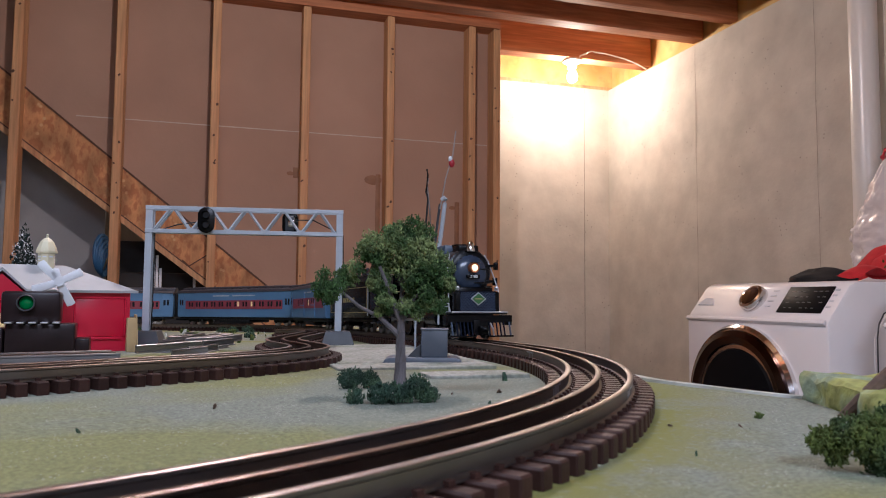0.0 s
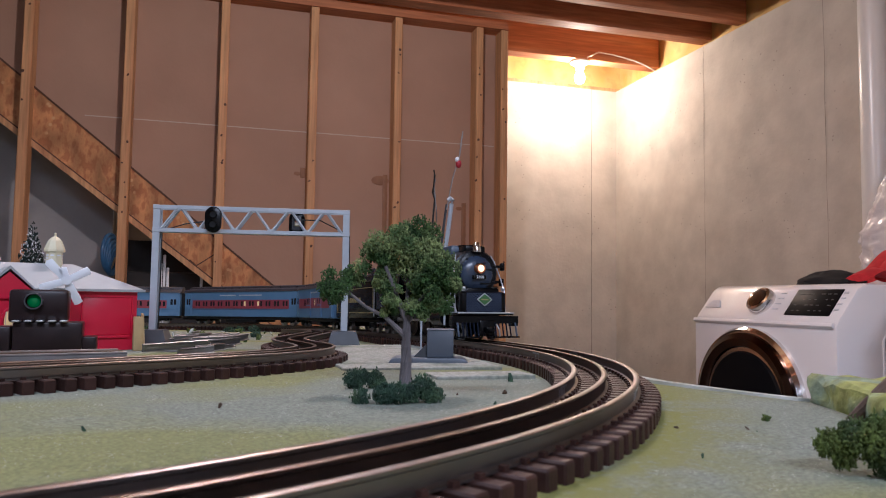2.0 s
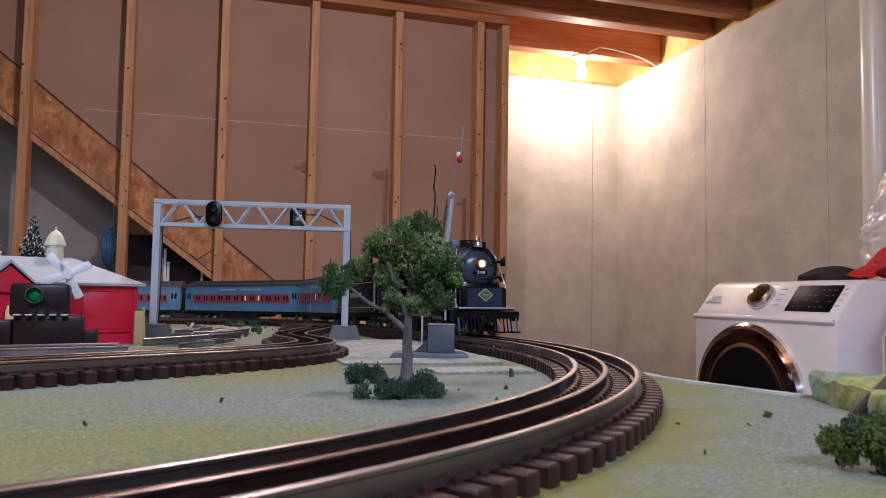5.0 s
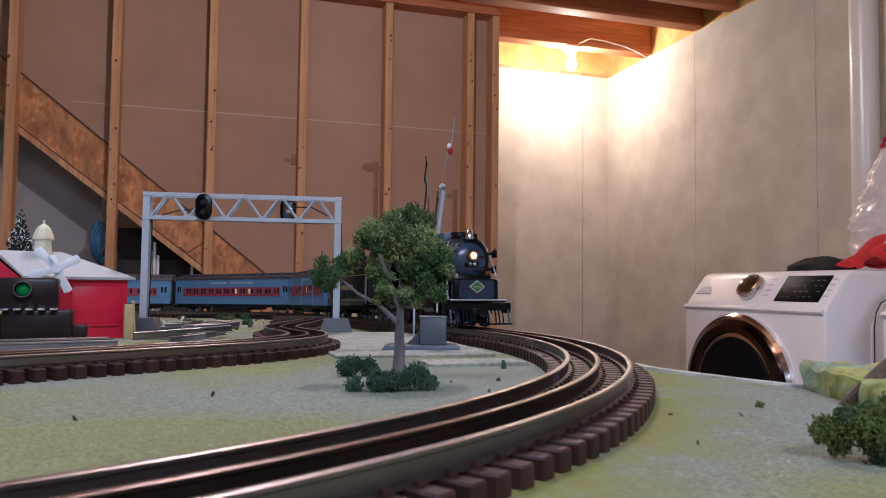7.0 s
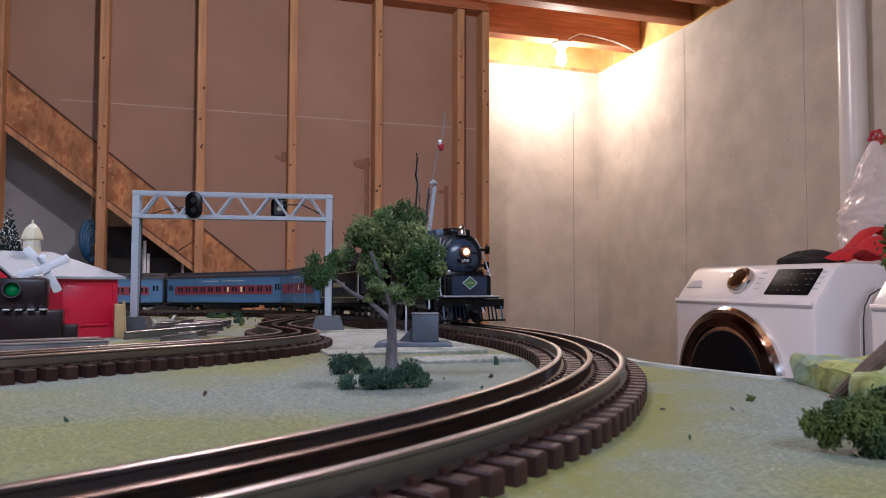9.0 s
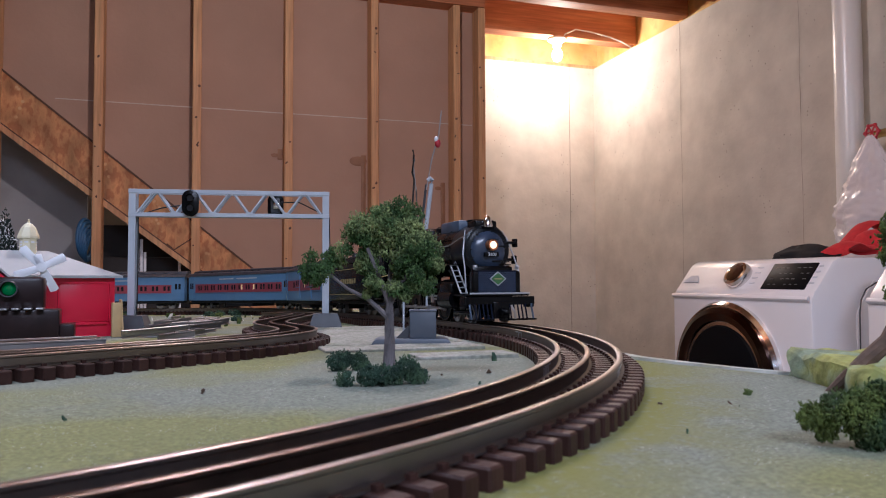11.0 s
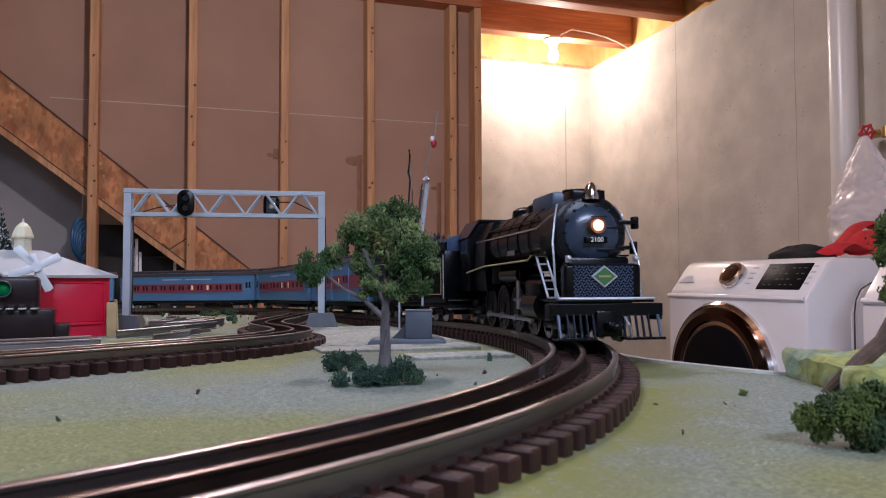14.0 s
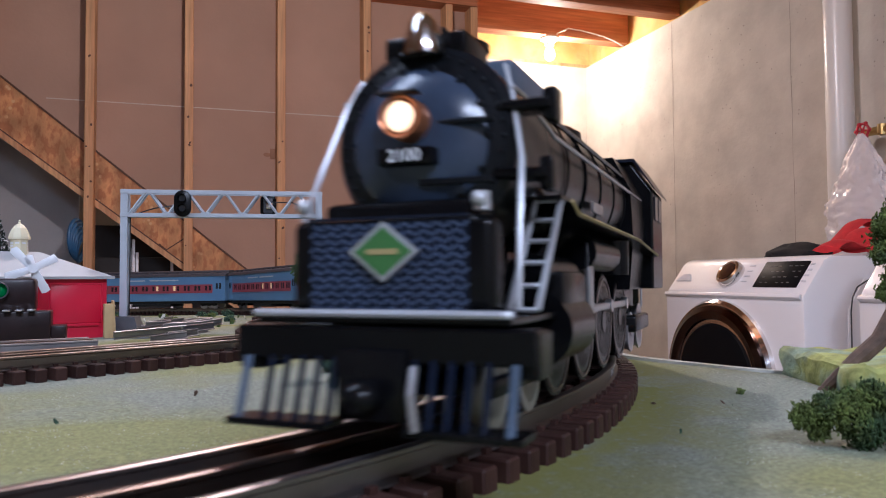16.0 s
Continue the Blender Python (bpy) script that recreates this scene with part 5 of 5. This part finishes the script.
        # cylinders, valve chest, steam pipe, pumps
        part("cylinder", cyl(0.0092, 0.0092, (0.074, sgn * 0.0245, 0.0215), (0.103, sgn * 0.0245, 0.0215), 22), M_BLACK, e)
        part("valve_chest", add(cyl(0.006, 0.006, (0.073, sgn * 0.023, 0.0345), (0.104, sgn * 0.023, 0.0345), 18), box(0.076, 0.101, sgn * 0.023 - 0.008, sgn * 0.023 + 0.008, 0.022, 0.036, 0.001)), M_BLACK, e)
        part("steam_pipe", tube([(0.09, sgn * 0.017, 0.058), (0.09, sgn * 0.024, 0.048), (0.09, sgn * 0.023, 0.036)], 0.0048, 12), M_BLACK, e)
        part("air_pump", cyl(0.0058, 0.0058, (-0.01, sgn * 0.0245, 0.036), (-0.01, sgn * 0.0245, 0.049), 14), M_BLACK, e)
        part("air_tank", cyl(0.0055, 0.0055, (0.005, sgn * 0.024, 0.0425), (0.05, sgn * 0.024, 0.0425), 16), M_BLACK, e)
        part("valve_hanger", box(0.044, 0.050, sgn * 0.0265 - 0.0008, sgn * 0.0265 + 0.0008, 0.018, 0.046, 0.0004), M_STEEL, e)
        part("crosshead_guide", box(0.036, 0.074, sgn * 0.0262 - 0.001, sgn * 0.0262 + 0.001, 0.0235, 0.0255, 0.0003), M_STEEL, e)
        part("piston_rod", cyl(0.0009, 0.0009, (0.045, sgn * 0.0258, 0.0215), (0.076, sgn * 0.0258, 0.0215), 8), M_STEEL, e)
        part("marker_lamp", add(cyl(0.0018, 0.0018, (0.1335, sgn * 0.0215, 0.0485), (0.1335, sgn * 0.0215, 0.0525), 10), ball(0.0018, (0.1352, sgn * 0.0215, 0.0508), n=10)), M_SILVER, e, "small silver marker lamp")
    # shell over the cab and firebox
    part("firebox", extrude_outline([(-0.0245, 0.030), (-0.0265, 0.052), (-0.0255, 0.074), (-0.018, 0.0885), (0.018, 0.0885), (0.0255, 0.074), (0.0265, 0.052), (0.0245, 0.030)], 0.045, pose(-0.050, 0, 0, 0, 0, 90) @ pose(0, 0, 0)), M_BLACK, e, smooth=False)
    part("cab", extrude_outline([(-0.030, 0.030), (-0.030, 0.078), (-0.020, 0.0915), (0.020, 0.0915), (0.030, 0.078), (0.030, 0.030)], 0.040, pose(-0.092, 0, 0, 0, 0, 90), 0.001), M_BLACK, e, smooth=False)
    part("cab_roof", extrude_outline([(-0.0315, 0.0775), (-0.021, 0.0925), (0.021, 0.0925), (0.0315, 0.0775), (0.0315, 0.0785), (0.0215, 0.0940), (-0.0215, 0.0940), (-0.0315, 0.0785)], 0.052, pose(-0.090, 0, 0, 0, 0, 90)), M_BLUEBLACK, e, smooth=False)
    for sgn in (-1, 1):
        for x in (-0.103, -0.118):
            part("cab_window", box(x - 0.0055, x + 0.0055, sgn * 0.0302 - 0.0004, sgn * 0.0302 + 0.0004, 0.064, 0.0755), M_WINDOWDARK, e, smooth=False)
    part("frame", box(-0.128, 0.125, -0.008, 0.008, 0.012, 0.040, 0.001), M_BLACK, e, smooth=False)
    part("ash_pan", box(-0.12, -0.075, -0.016, 0.016, 0.016, 0.034, 0.002), M_BLACK, e)
    # pilot deck, shield, beam and bars
    part("pilot_deck", box(0.100, 0.1405, -0.030, 0.030, 0.0245, 0.0262, 0.0004), M_BLACK, e, smooth=False)
    part("deck_rail", tube([(0.1410, -0.0300, 0.0268), (0.1422, -0.029, 0.0268), (0.1422, 0.029, 0.0268), (0.1410, 0.0300, 0.0268)], 0.0009, 8), M_SILVER, e, "silver rail along the pilot deck")
    sh = part("pilot_shield", add(box(0.127, 0.1355, -0.0245, 0.0245, 0.0262, 0.0475, 0.0022, 3), box(0.118, 0.129, -0.020, 0.020, 0.0262, 0.052, 0.002)), M_BLACK, e)
    tread = bmesh.new()
    for r in range(12):
        for c in range(20):
            add(tread, box(-0.0008, 0.0008, -0.0003, 0.0003, -0.0001, 0.0004, m=Matrix.Translation((0.1356, -0.0185 + (c + 0.5 * (r % 2)) * 0.0019, 0.0275 + r * 0.00165)) @ pose(0, 0, 0, 0, 90) @ pose(0, 0, 0, 0, 0, 45 if (r + c) % 2 else -45)))
    plate = part("tread_plate", box(0.1352, 0.1357, -0.0192, 0.0192, 0.0267, 0.0470), M_BLUEBLACK, sh, "patterned tread plate", smooth=False)
    tagged(part("tread_pattern", tread, M_TREAD, plate, smooth=False), kind="stuff")
    part("shield_rail", box(0.1352, 0.1364, -0.0195, 0.0195, 0.0472, 0.0478), M_BLUEBLACK, sh, smooth=False)
    dm = part("diamond_badge", extrude_outline([(0, -0.0066), (0.0084, 0), (0, 0.0066), (-0.0084, 0)], 0.0010, pose(0.1374, 0, 0.0400, 0, 0, 90)), M_SILVER, e, "green diamond badge with pale border", smooth=False)
    part("badge_face", extrude_outline([(0, -0.0054), (0.0069, 0), (0, 0.0054), (-0.0069, 0)], 0.0006, pose(0.1377, 0, 0.0400, 0, 0, 90)), M_GREENSIGN, dm, smooth=False)
    part("badge_bar", box(0.1374, 0.1379, -0.0038, 0.0038, 0.0394, 0.0406), M_GOLD, dm, smooth=False)
    part("buffer_beam", box(0.133, 0.1415, -0.0352, 0.0352, 0.0165, 0.0240, 0.0006), M_BLACK, e, smooth=False)
    for sgn in (-1, 1):
        part("step_block", box(0.130, 0.140, sgn * 0.0325 - 0.003, sgn * 0.0325 + 0.003, 0.014, 0.0235, 0.0006), M_BLACK, e, smooth=False)
        part("foot_board", box(0.138, 0.147, sgn * 0.0215 - 0.0125, sgn * 0.0215 + 0.0125, 0.0026, 0.0042, 0.0003), M_BLACK, e, smooth=False)
        part("corner_post", tube([(0.142, sgn * 0.0312, 0.0172), (0.146, sgn * 0.0312, 0.0035)], 0.0010, 6), M_HEATER, e)
    bar = mesh_of("pilot_bar", tube([(0.1405, 0, 0.0185), (0.1445, 0, 0.0035)], 0.00085, 6), M_BLUEBLACK)
    for y in (-0.0255, -0.0215, -0.0175, -0.0135, -0.0095, 0.0095, 0.0135, 0.0175, 0.0215, 0.0255):
        piece("pilot_bar", bar, e, pose(0, y, 0))
    part("coupler", add(box(0.138, 0.150, -0.0035, 0.0035, 0.0075, 0.0135, 0.0012), ball(0.0042, (0.150, 0.001, 0.0105), (0.8, 1, 0.8))), M_BLACK, e)
    part("coupler_pocket", box(0.136, 0.1435, -0.008, 0.008, 0.0045, 0.0195, 0.0008), M_BLACK, e)
    part("air_hose", tube([(0.143, 0.010, 0.016), (0.147, 0.011, 0.011), (0.147, 0.012, 0.004)], 0.0009, 6), M_STEEL, e)
    for y, z in ((0.028, 0.0745), (0.027, 0.0585)):
        part("side_bracket", add(box(0.108, 0.117, y - 0.009, y + 0.004, z - 0.0012, z + 0.0012, 0.0004), box(0.109, 0.1155, y + 0.002, y + 0.0052, z - 0.004, z + 0.004, 0.0008)), M_BLACK, e)
    # wheels
    wm = wheel_mesh(R_DRIVE, 0.0042, 0, M_BLACK)
    spoke = mesh_of("spoke", tube([(0.2 * R_DRIVE, 0, 0), (0.84 * R_DRIVE, 0, 0)], 0.0011, 6), M_BLACK)
    rim = mesh_of("tyre", lathe([(R_DRIVE * 0.93, 0.0017), (R_DRIVE * 0.995, 0.0017), (R_DRIVE * 0.995, 0.0024), (R_DRIVE * 0.93, 0.0024), (R_DRIVE * 0.93, 0.0017)], 28, pose(0, 0, 0, 90)), M_RAILDARK)
    turning = []
    for x in DRIVERS:
        for sgn in (-1, 1):
            w = piece("driving_wheel", wm, e, pose(x, sgn * 0.0165, R_DRIVE))
            piece("tyre", rim, w, pose(0, 0, 0, 0, 0, 0 if sgn < 0 else 180))
            for k in range(14):
                piece("spoke", spoke, w, pose(0, 0, 0, 0, k * 360 / 14))
            turning.append((w, x, sgn))
    rods = []
    for sgn in (-1, 1):
        rm = bmesh.new()
        add(rm, box(DRIVERS[3] - 0.004, DRIVERS[0] + 0.004, -0.0008, 0.0008, -0.0013, 0.0013, 0.0003))
        for x in DRIVERS:
            add(rm, cyl(0.0026, 0.0026, (x, -0.0013, 0), (x, 0.0013, 0), 12))
        rods.append((part("side_rod", rm, M_STEEL, e, "steel coupling rod"), sgn * 0.0205, sgn))
    small = wheel_mesh(0.0088, 0.0042, 0, M_STEEL)
    ps = [(0.088, 0.0088), (0.1165, 0.0088), (-0.092, 0.0088), (-0.118, 0.0105)]
    for x, r in ps:
        for sgn in (-1, 1):
            piece("truck_wheel", small, e, pose(x, sgn * 0.0165, r) @ Matrix.Scale(r / 0.0088, 4))
    part("pilot_truck", box(0.082, 0.122, -0.0205, 0.0205, 0.007, 0.0115, 0.001), M_BLACK, e)
    part("trailing_truck", box(-0.13, -0.083, -0.0225, 0.0225, 0.009, 0.017, 0.0015), M_BLACK, e)
    return e, turning, rods


def add_truck(e, x, name="truck"):
    t = part(name, add(add(box(x - 0.020, x + 0.020, -0.0205, -0.0185, 0.0065, 0.0125, 0.001), box(x - 0.020, x + 0.020, 0.0185, 0.0205, 0.0065, 0.0125, 0.001)), box(x - 0.004, x + 0.004, -0.02, 0.02, 0.006, 0.016, 0.001)), M_UNDER, e)
    for dx in (-0.0125, 0.0125):
        for sgn in (-1, 1):
            part("wheel", add(cyl(0.0075, 0.0075, (x + dx, sgn * 0.0150, 0.0075), (x + dx, sgn * 0.0184, 0.0075), 18), cyl(0.0084, 0.0084, (x + dx, sgn * 0.0136, 0.0075), (x + dx, sgn * 0.0150, 0.0075), 18)), M_STEEL, t)
            part("journal_box", box(x + dx - 0.0025, x + dx + 0.0025, sgn * 0.0215 - 0.0012, sgn * 0.0215 + 0.0012, 0.0055, 0.0105, 0.0005), M_UNDER, t)


def build_tender():
    e = thing("tender", pose(0, 0, 0), "black coal tender with thin gold panel lines", "tender")
    L = 0.105
    part("tank", box(-L, L, -0.0295, 0.0295, 0.018, 0.068, 0.0016), M_BLACK, e)
    part("bunker_rim", add(add(box(-L + 0.002, L, 0.0265, 0.0292, 0.068, 0.076, 0.0006), box(-L + 0.002, L, -0.0292, -0.0265, 0.068, 0.076, 0.0006)), box(-0.03, -0.027, -0.027, 0.027, 0.068, 0.076)), M_BLACK, e, smooth=False)
    part("slope_sheet", extrude_outline([(-0.0285, 0.066), (-0.0285, 0.078), (-0.014, 0.083), (0.014, 0.083), (0.0285, 0.078), (0.0285, 0.066)], 0.004, pose(L - 0.0005, 0, 0, 0, 0, 90)), M_TREAD, e, smooth=False)
    part("coal", clump_crown([(x / 100, y / 100, 0.0755, 0.0095) for x in range(-2, 9, 1) for y in (-1.5, 0, 1.5)], 0, 0.0024, 650, 71, 0.6), M_COAL, e, smooth=False)
    for sgn in (-1, 1):
        y = sgn * 0.0299
        for z in (0.026, 0.060):
            part("stripe", box(-L + 0.008, L - 0.008, y - 0.0003, y + 0.0003, z, z + 0.0009), M_GOLD, e, smooth=False)
        for x in (-L + 0.008, L - 0.008):
            part("stripe", box(x - 0.0005, x + 0.0005, y - 0.0003, y + 0.0003, 0.026, 0.061), M_GOLD, e, smooth=False)
        for i in range(7):
            part("lettering_bar", box(-0.034 + i * 0.0105, -0.0275 + i * 0.0105, y - 0.0003, y + 0.0003, 0.041, 0.0475), M_GOLD, e, smooth=False)
        part("handrail", tube([(L - 0.001, sgn * 0.0305, 0.022), (L - 0.001, sgn * 0.0305, 0.064)], 0.0006, 6), M_SILVER, e)
    part("frame", box(-L, L, -0.024, 0.024, 0.0135, 0.018, 0.001), M_UNDER, e)
    part("rung", add(box(L - 0.001, L + 0.006, -0.026, 0.026, 0.012, 0.0135), box(L - 0.001, L + 0.006, -0.026, 0.026, 0.020, 0.0212)), M_STEEL, e, smooth=False)
    add_truck(e, 0.070), add_truck(e, -0.070)
    return e


def build_car(stretch=1.42, baggage=False):
    """A heavyweight car; the baggage car is shorter, with wide doors and few windows."""
    if baggage:
        e = thing("baggage_car", pose(0, 0, 0), "light blue baggage car with maroon band and wide doors", "passenger car", "passenger cars")
    else:
        e = thing("passenger_car", pose(0, 0, 0), "light blue passenger car with maroon window band and dark roof", "passenger car", "passenger cars")
    L, W = 0.126, 0.0265
    part("body", box(-L, L, -W, W, 0.0145, 0.0600, 0.0006), M_CARBLUE, e, smooth=False)
    part("roof", extrude_outline([(-W - 0.0015, 0.0592), (-W + 0.002, 0.0635), (-0.015, 0.0655), (-0.013, 0.0690), (0.0, 0.0705), (0.013, 0.0690), (0.015, 0.0655), (W - 0.002, 0.0635), (W + 0.0015, 0.0592)], 2 * L + 0.003, pose(L + 0.0015, 0, 0, 0, 0, 90)), M_CARROOF, e, "dark grey clerestory roof", smooth=False)
    for i in range(14):
        x = -0.112 + i * 0.0172
        part("roof_vent", box(x - 0.003, x + 0.003, -0.0155, 0.0155, 0.0655, 0.0678, 0.0004), M_CARROOF, e, smooth=False)
    part("underframe", box(-L + 0.002, L - 0.002, -W + 0.003, W - 0.003, 0.0095, 0.0148, 0.001), M_UNDER, e)
    part("battery_box", box(-0.03, 0.035, -W + 0.003, W - 0.003, 0.0045, 0.0095, 0.001), M_UNDER, e)
    for sgn in (-1, 1):
        y = sgn * (W + 0.0003)
        part("window_band", box(-L + 0.020, L - 0.020, y - 0.0004, y + 0.0004, 0.0290, 0.0445), M_CARRED, e, "maroon window band", smooth=False)
        part("sill_line", box(-L + 0.001, L - 0.001, y - 0.0007, y + 0.0007, 0.0278, 0.0288), M_CARBLUE, e, smooth=False)
        part("letter_bar", box(-0.042, -0.006, y - 0.0003, y + 0.0003, 0.0518, 0.0538), M_GANTRY, e, smooth=False)
        part("letter_bar", box(0.002, 0.050, y - 0.0003, y + 0.0003, 0.0518, 0.0538), M_GANTRY, e, smooth=False)
        for i in range(12):
            x = -0.096 + i * 0.01745
            if baggage and i not in (2, 6):
                continue
            for k in (0, 1):
                lit = (i * 7 + k * 3) % 11 == 1
                part("window", box(x + k * 0.0062 - 0.0017, x + k * 0.0062 + 0.0017, y - 0.0002 + sgn * 0.0004, y + 0.0002 + sgn * 0.0004, 0.0335, 0.0420), M_WINDOWLIT if lit else M_WINDOWDARK, e, smooth=False)
        for x in (-0.030, 0.045) if baggage else ():
            wide = part("baggage_door", box(x - 0.013, x + 0.013, y - 0.0009, y + 0.0009, 0.0165, 0.0545, 0.0003), M_CARBLUE, e, "wide blue sliding door", smooth=False)
            part("door_band", box(x - 0.0126, x + 0.0126, y - 0.0011, y + 0.0011, 0.0290, 0.0445), M_CARRED, wide, smooth=False)
            part("door_batten", box(x - 0.0128, x + 0.0128, y - 0.0014, y + 0.0014, 0.0330, 0.0342), M_CARBLUE, wide, smooth=False)
            for k in (-0.006, 0.006):
                part("door_light", box(x + k - 0.0024, x + k + 0.0024, y - 0.0014, y + 0.0014, 0.0365, 0.0435), M_WINDOWDARK, wide, smooth=False)
        for x in (-L + 0.010, L - 0.010):
            part("door", box(x - 0.0062, x + 0.0062, y - 0.0004, y + 0.0004, 0.0165, 0.0575, 0.0003), M_CARBLUE, e, smooth=False)
            for k in (-1, 1):
                part("door_window", box(x + k * 0.0026 - 0.0017, x + k * 0.0026 + 0.0017, y - 0.0001 + sgn * 0.0004, y + 0.0001 + sgn * 0.0004, 0.036, 0.0465), M_WINDOWDARK, e, smooth=False)
    for sgn in (-1, 1):
        part("diaphragm", box(sgn * (L + 0.0035) - 0.0035, sgn * (L + 0.0035) + 0.0035, -0.011, 0.011, 0.014, 0.058, 0.001), M_UNDER, e)
        part("coupler", box(sgn * (L + 0.008) - 0.006, sgn * (L + 0.008) + 0.006, -0.002, 0.002, 0.007, 0.011, 0.0005), M_UNDER, e)
    for o in e.children_recursive:
        o.data.transform(Matrix.Diagonal((stretch, 1.2, 1.17, 1)))
    add_truck(e, 0.095 * stretch), add_truck(e, -0.095 * stretch)
    return e


# distance of the engine's drivers along the main loop, by seconds
TRAVEL = ((0.0, -0.2335), (8.5, -0.2335), (9.0, -0.231), (9.5, -0.223), (10.0, -0.210), (10.5, -0.191), (11.0, -0.167), (11.5, -0.144), (12.0, -0.124), (12.5, -0.095), (13.0, -0.046), (13.5, 0.008), (14.0, 0.065), (14.5, 0.125), (15.0, 0.194), (15.5, 0.277), (16.0, 0.362))


def travelled(t):
    for (t0, s0), (t1, s1) in zip(TRAVEL, TRAVEL[1:]):
        if t <= t1:
            i = TRAVEL.index((t0, s0))
            m0 = (s1 - TRAVEL[i - 1][1]) / (t1 - TRAVEL[i - 1][0]) if i else 0.0
            m1 = (TRAVEL[i + 2][1] - s0) / (TRAVEL[i + 2][0] - t0) if i + 2 < len(TRAVEL) else (s1 - s0) / (t1 - t0)
            if s0 == s1:
                return s0
            h, f = t1 - t0, (t - t0) / (t1 - t0)
            return (2 * f ** 3 - 3 * f * f + 1) * s0 + (f ** 3 - 2 * f * f + f) * h * m0 + (-2 * f ** 3 + 3 * f * f) * s1 + (f ** 3 - f * f) * h * m1
    return TRAVEL[-1][1]


def on_track(s, half):
    """The pose of a vehicle whose bogies stand half a wheelbase before and behind s."""
    x0, y0 = main_line(s - half)
    x1, y1 = main_line(s + half)
    z0, z1 = rail_z(x0, y0), rail_z(x1, y1)
    a = Vector((x0, y0, z0))
    b = Vector((x1, y1, z1))
    d = b - a
    return pose(*((a + b) / 2), 0, -math.degrees(math.atan2(d.z, math.hypot(d.x, d.y))), math.degrees(math.atan2(d.y, d.x)))


build_room()
build_partition()
build_joists()
build_bulb()
# holder and glass for the added bulb, out of view
build_bulb(0.30, 1.471)
build_unseen_shop_light(-0.75, 0.35)
# fitting for the added fill lamp, out of view
build_unseen_shop_light(0.2, -1.6)
build_pipes()
build_washer()
build_under_stairs()
build_table()
LOCO, TURNING, RODS = build_loco()
TENDER = build_tender()
BAGGAGE_CAR = build_car(1.10, True)
CARS = [build_car()]
CARS += [copy_thing(CARS[0], pose(0, 0, 0)) for _ in range(3)]
build_gantry()
build_station()
build_relay_and_masts()
build_tree()
build_scenery()
build_track("track_main", main_line, -2.6, 1.15, "three-rail toy train track on brown ties", joints=(0.30, 0.05))
build_track("track_inner", inner_line, -0.52, 0.86, "inner three-rail track on brown ties")
build_track("track_siding", spur_line, -0.25, 0.40, "siding of dull grey three-rail track on brown ties", rail=M_STEELGREY)


def motions():
    times = [0.0, 8.5] + [8.75 + 0.25 * i for i in range(30)]
    # the engine rides up a little on the rails' cant in the last curve
    walk(LOCO, [(t, Matrix.Translation((0, 0, 0.0028 * min(1.0, max(0.0, (travelled(t) - 0.18) / 0.14)))) @ on_track(travelled(t), 0.045)) for t in times])
    walk(TENDER, [(t, on_track(travelled(t) - 0.243, 0.070)) for t in times])
    walk(BAGGAGE_CAR, [(t, on_track(travelled(t) - 0.504, 0.104)) for t in times])
    for i, car in enumerate(CARS):
        walk(car, [(t, on_track(travelled(t) - FIRST_CAR - CAR_GAP * i, 0.135)) for t in times])
    fine = [0.0, 8.5] + [8.6 + 0.1 * i for i in range(75)]
    for w, x, sgn in TURNING:
        walk(w, [(t, pose(x, sgn * 0.0165, R_DRIVE, 0, math.degrees((travelled(t) + 0.236) / R_DRIVE) + (0 if sgn > 0 else 90))) for t in fine])
    for r, y, sgn in RODS:
        rows = []
        for t in fine:
            a = (travelled(t) + 0.236) / R_DRIVE + (0 if sgn > 0 else math.pi / 2)
            rows.append((t, pose(-0.0068 * math.sin(a), y, R_DRIVE - 0.0068 * math.cos(a))))
        walk(r, rows)


FIRST_CAR = 0.856
motions()
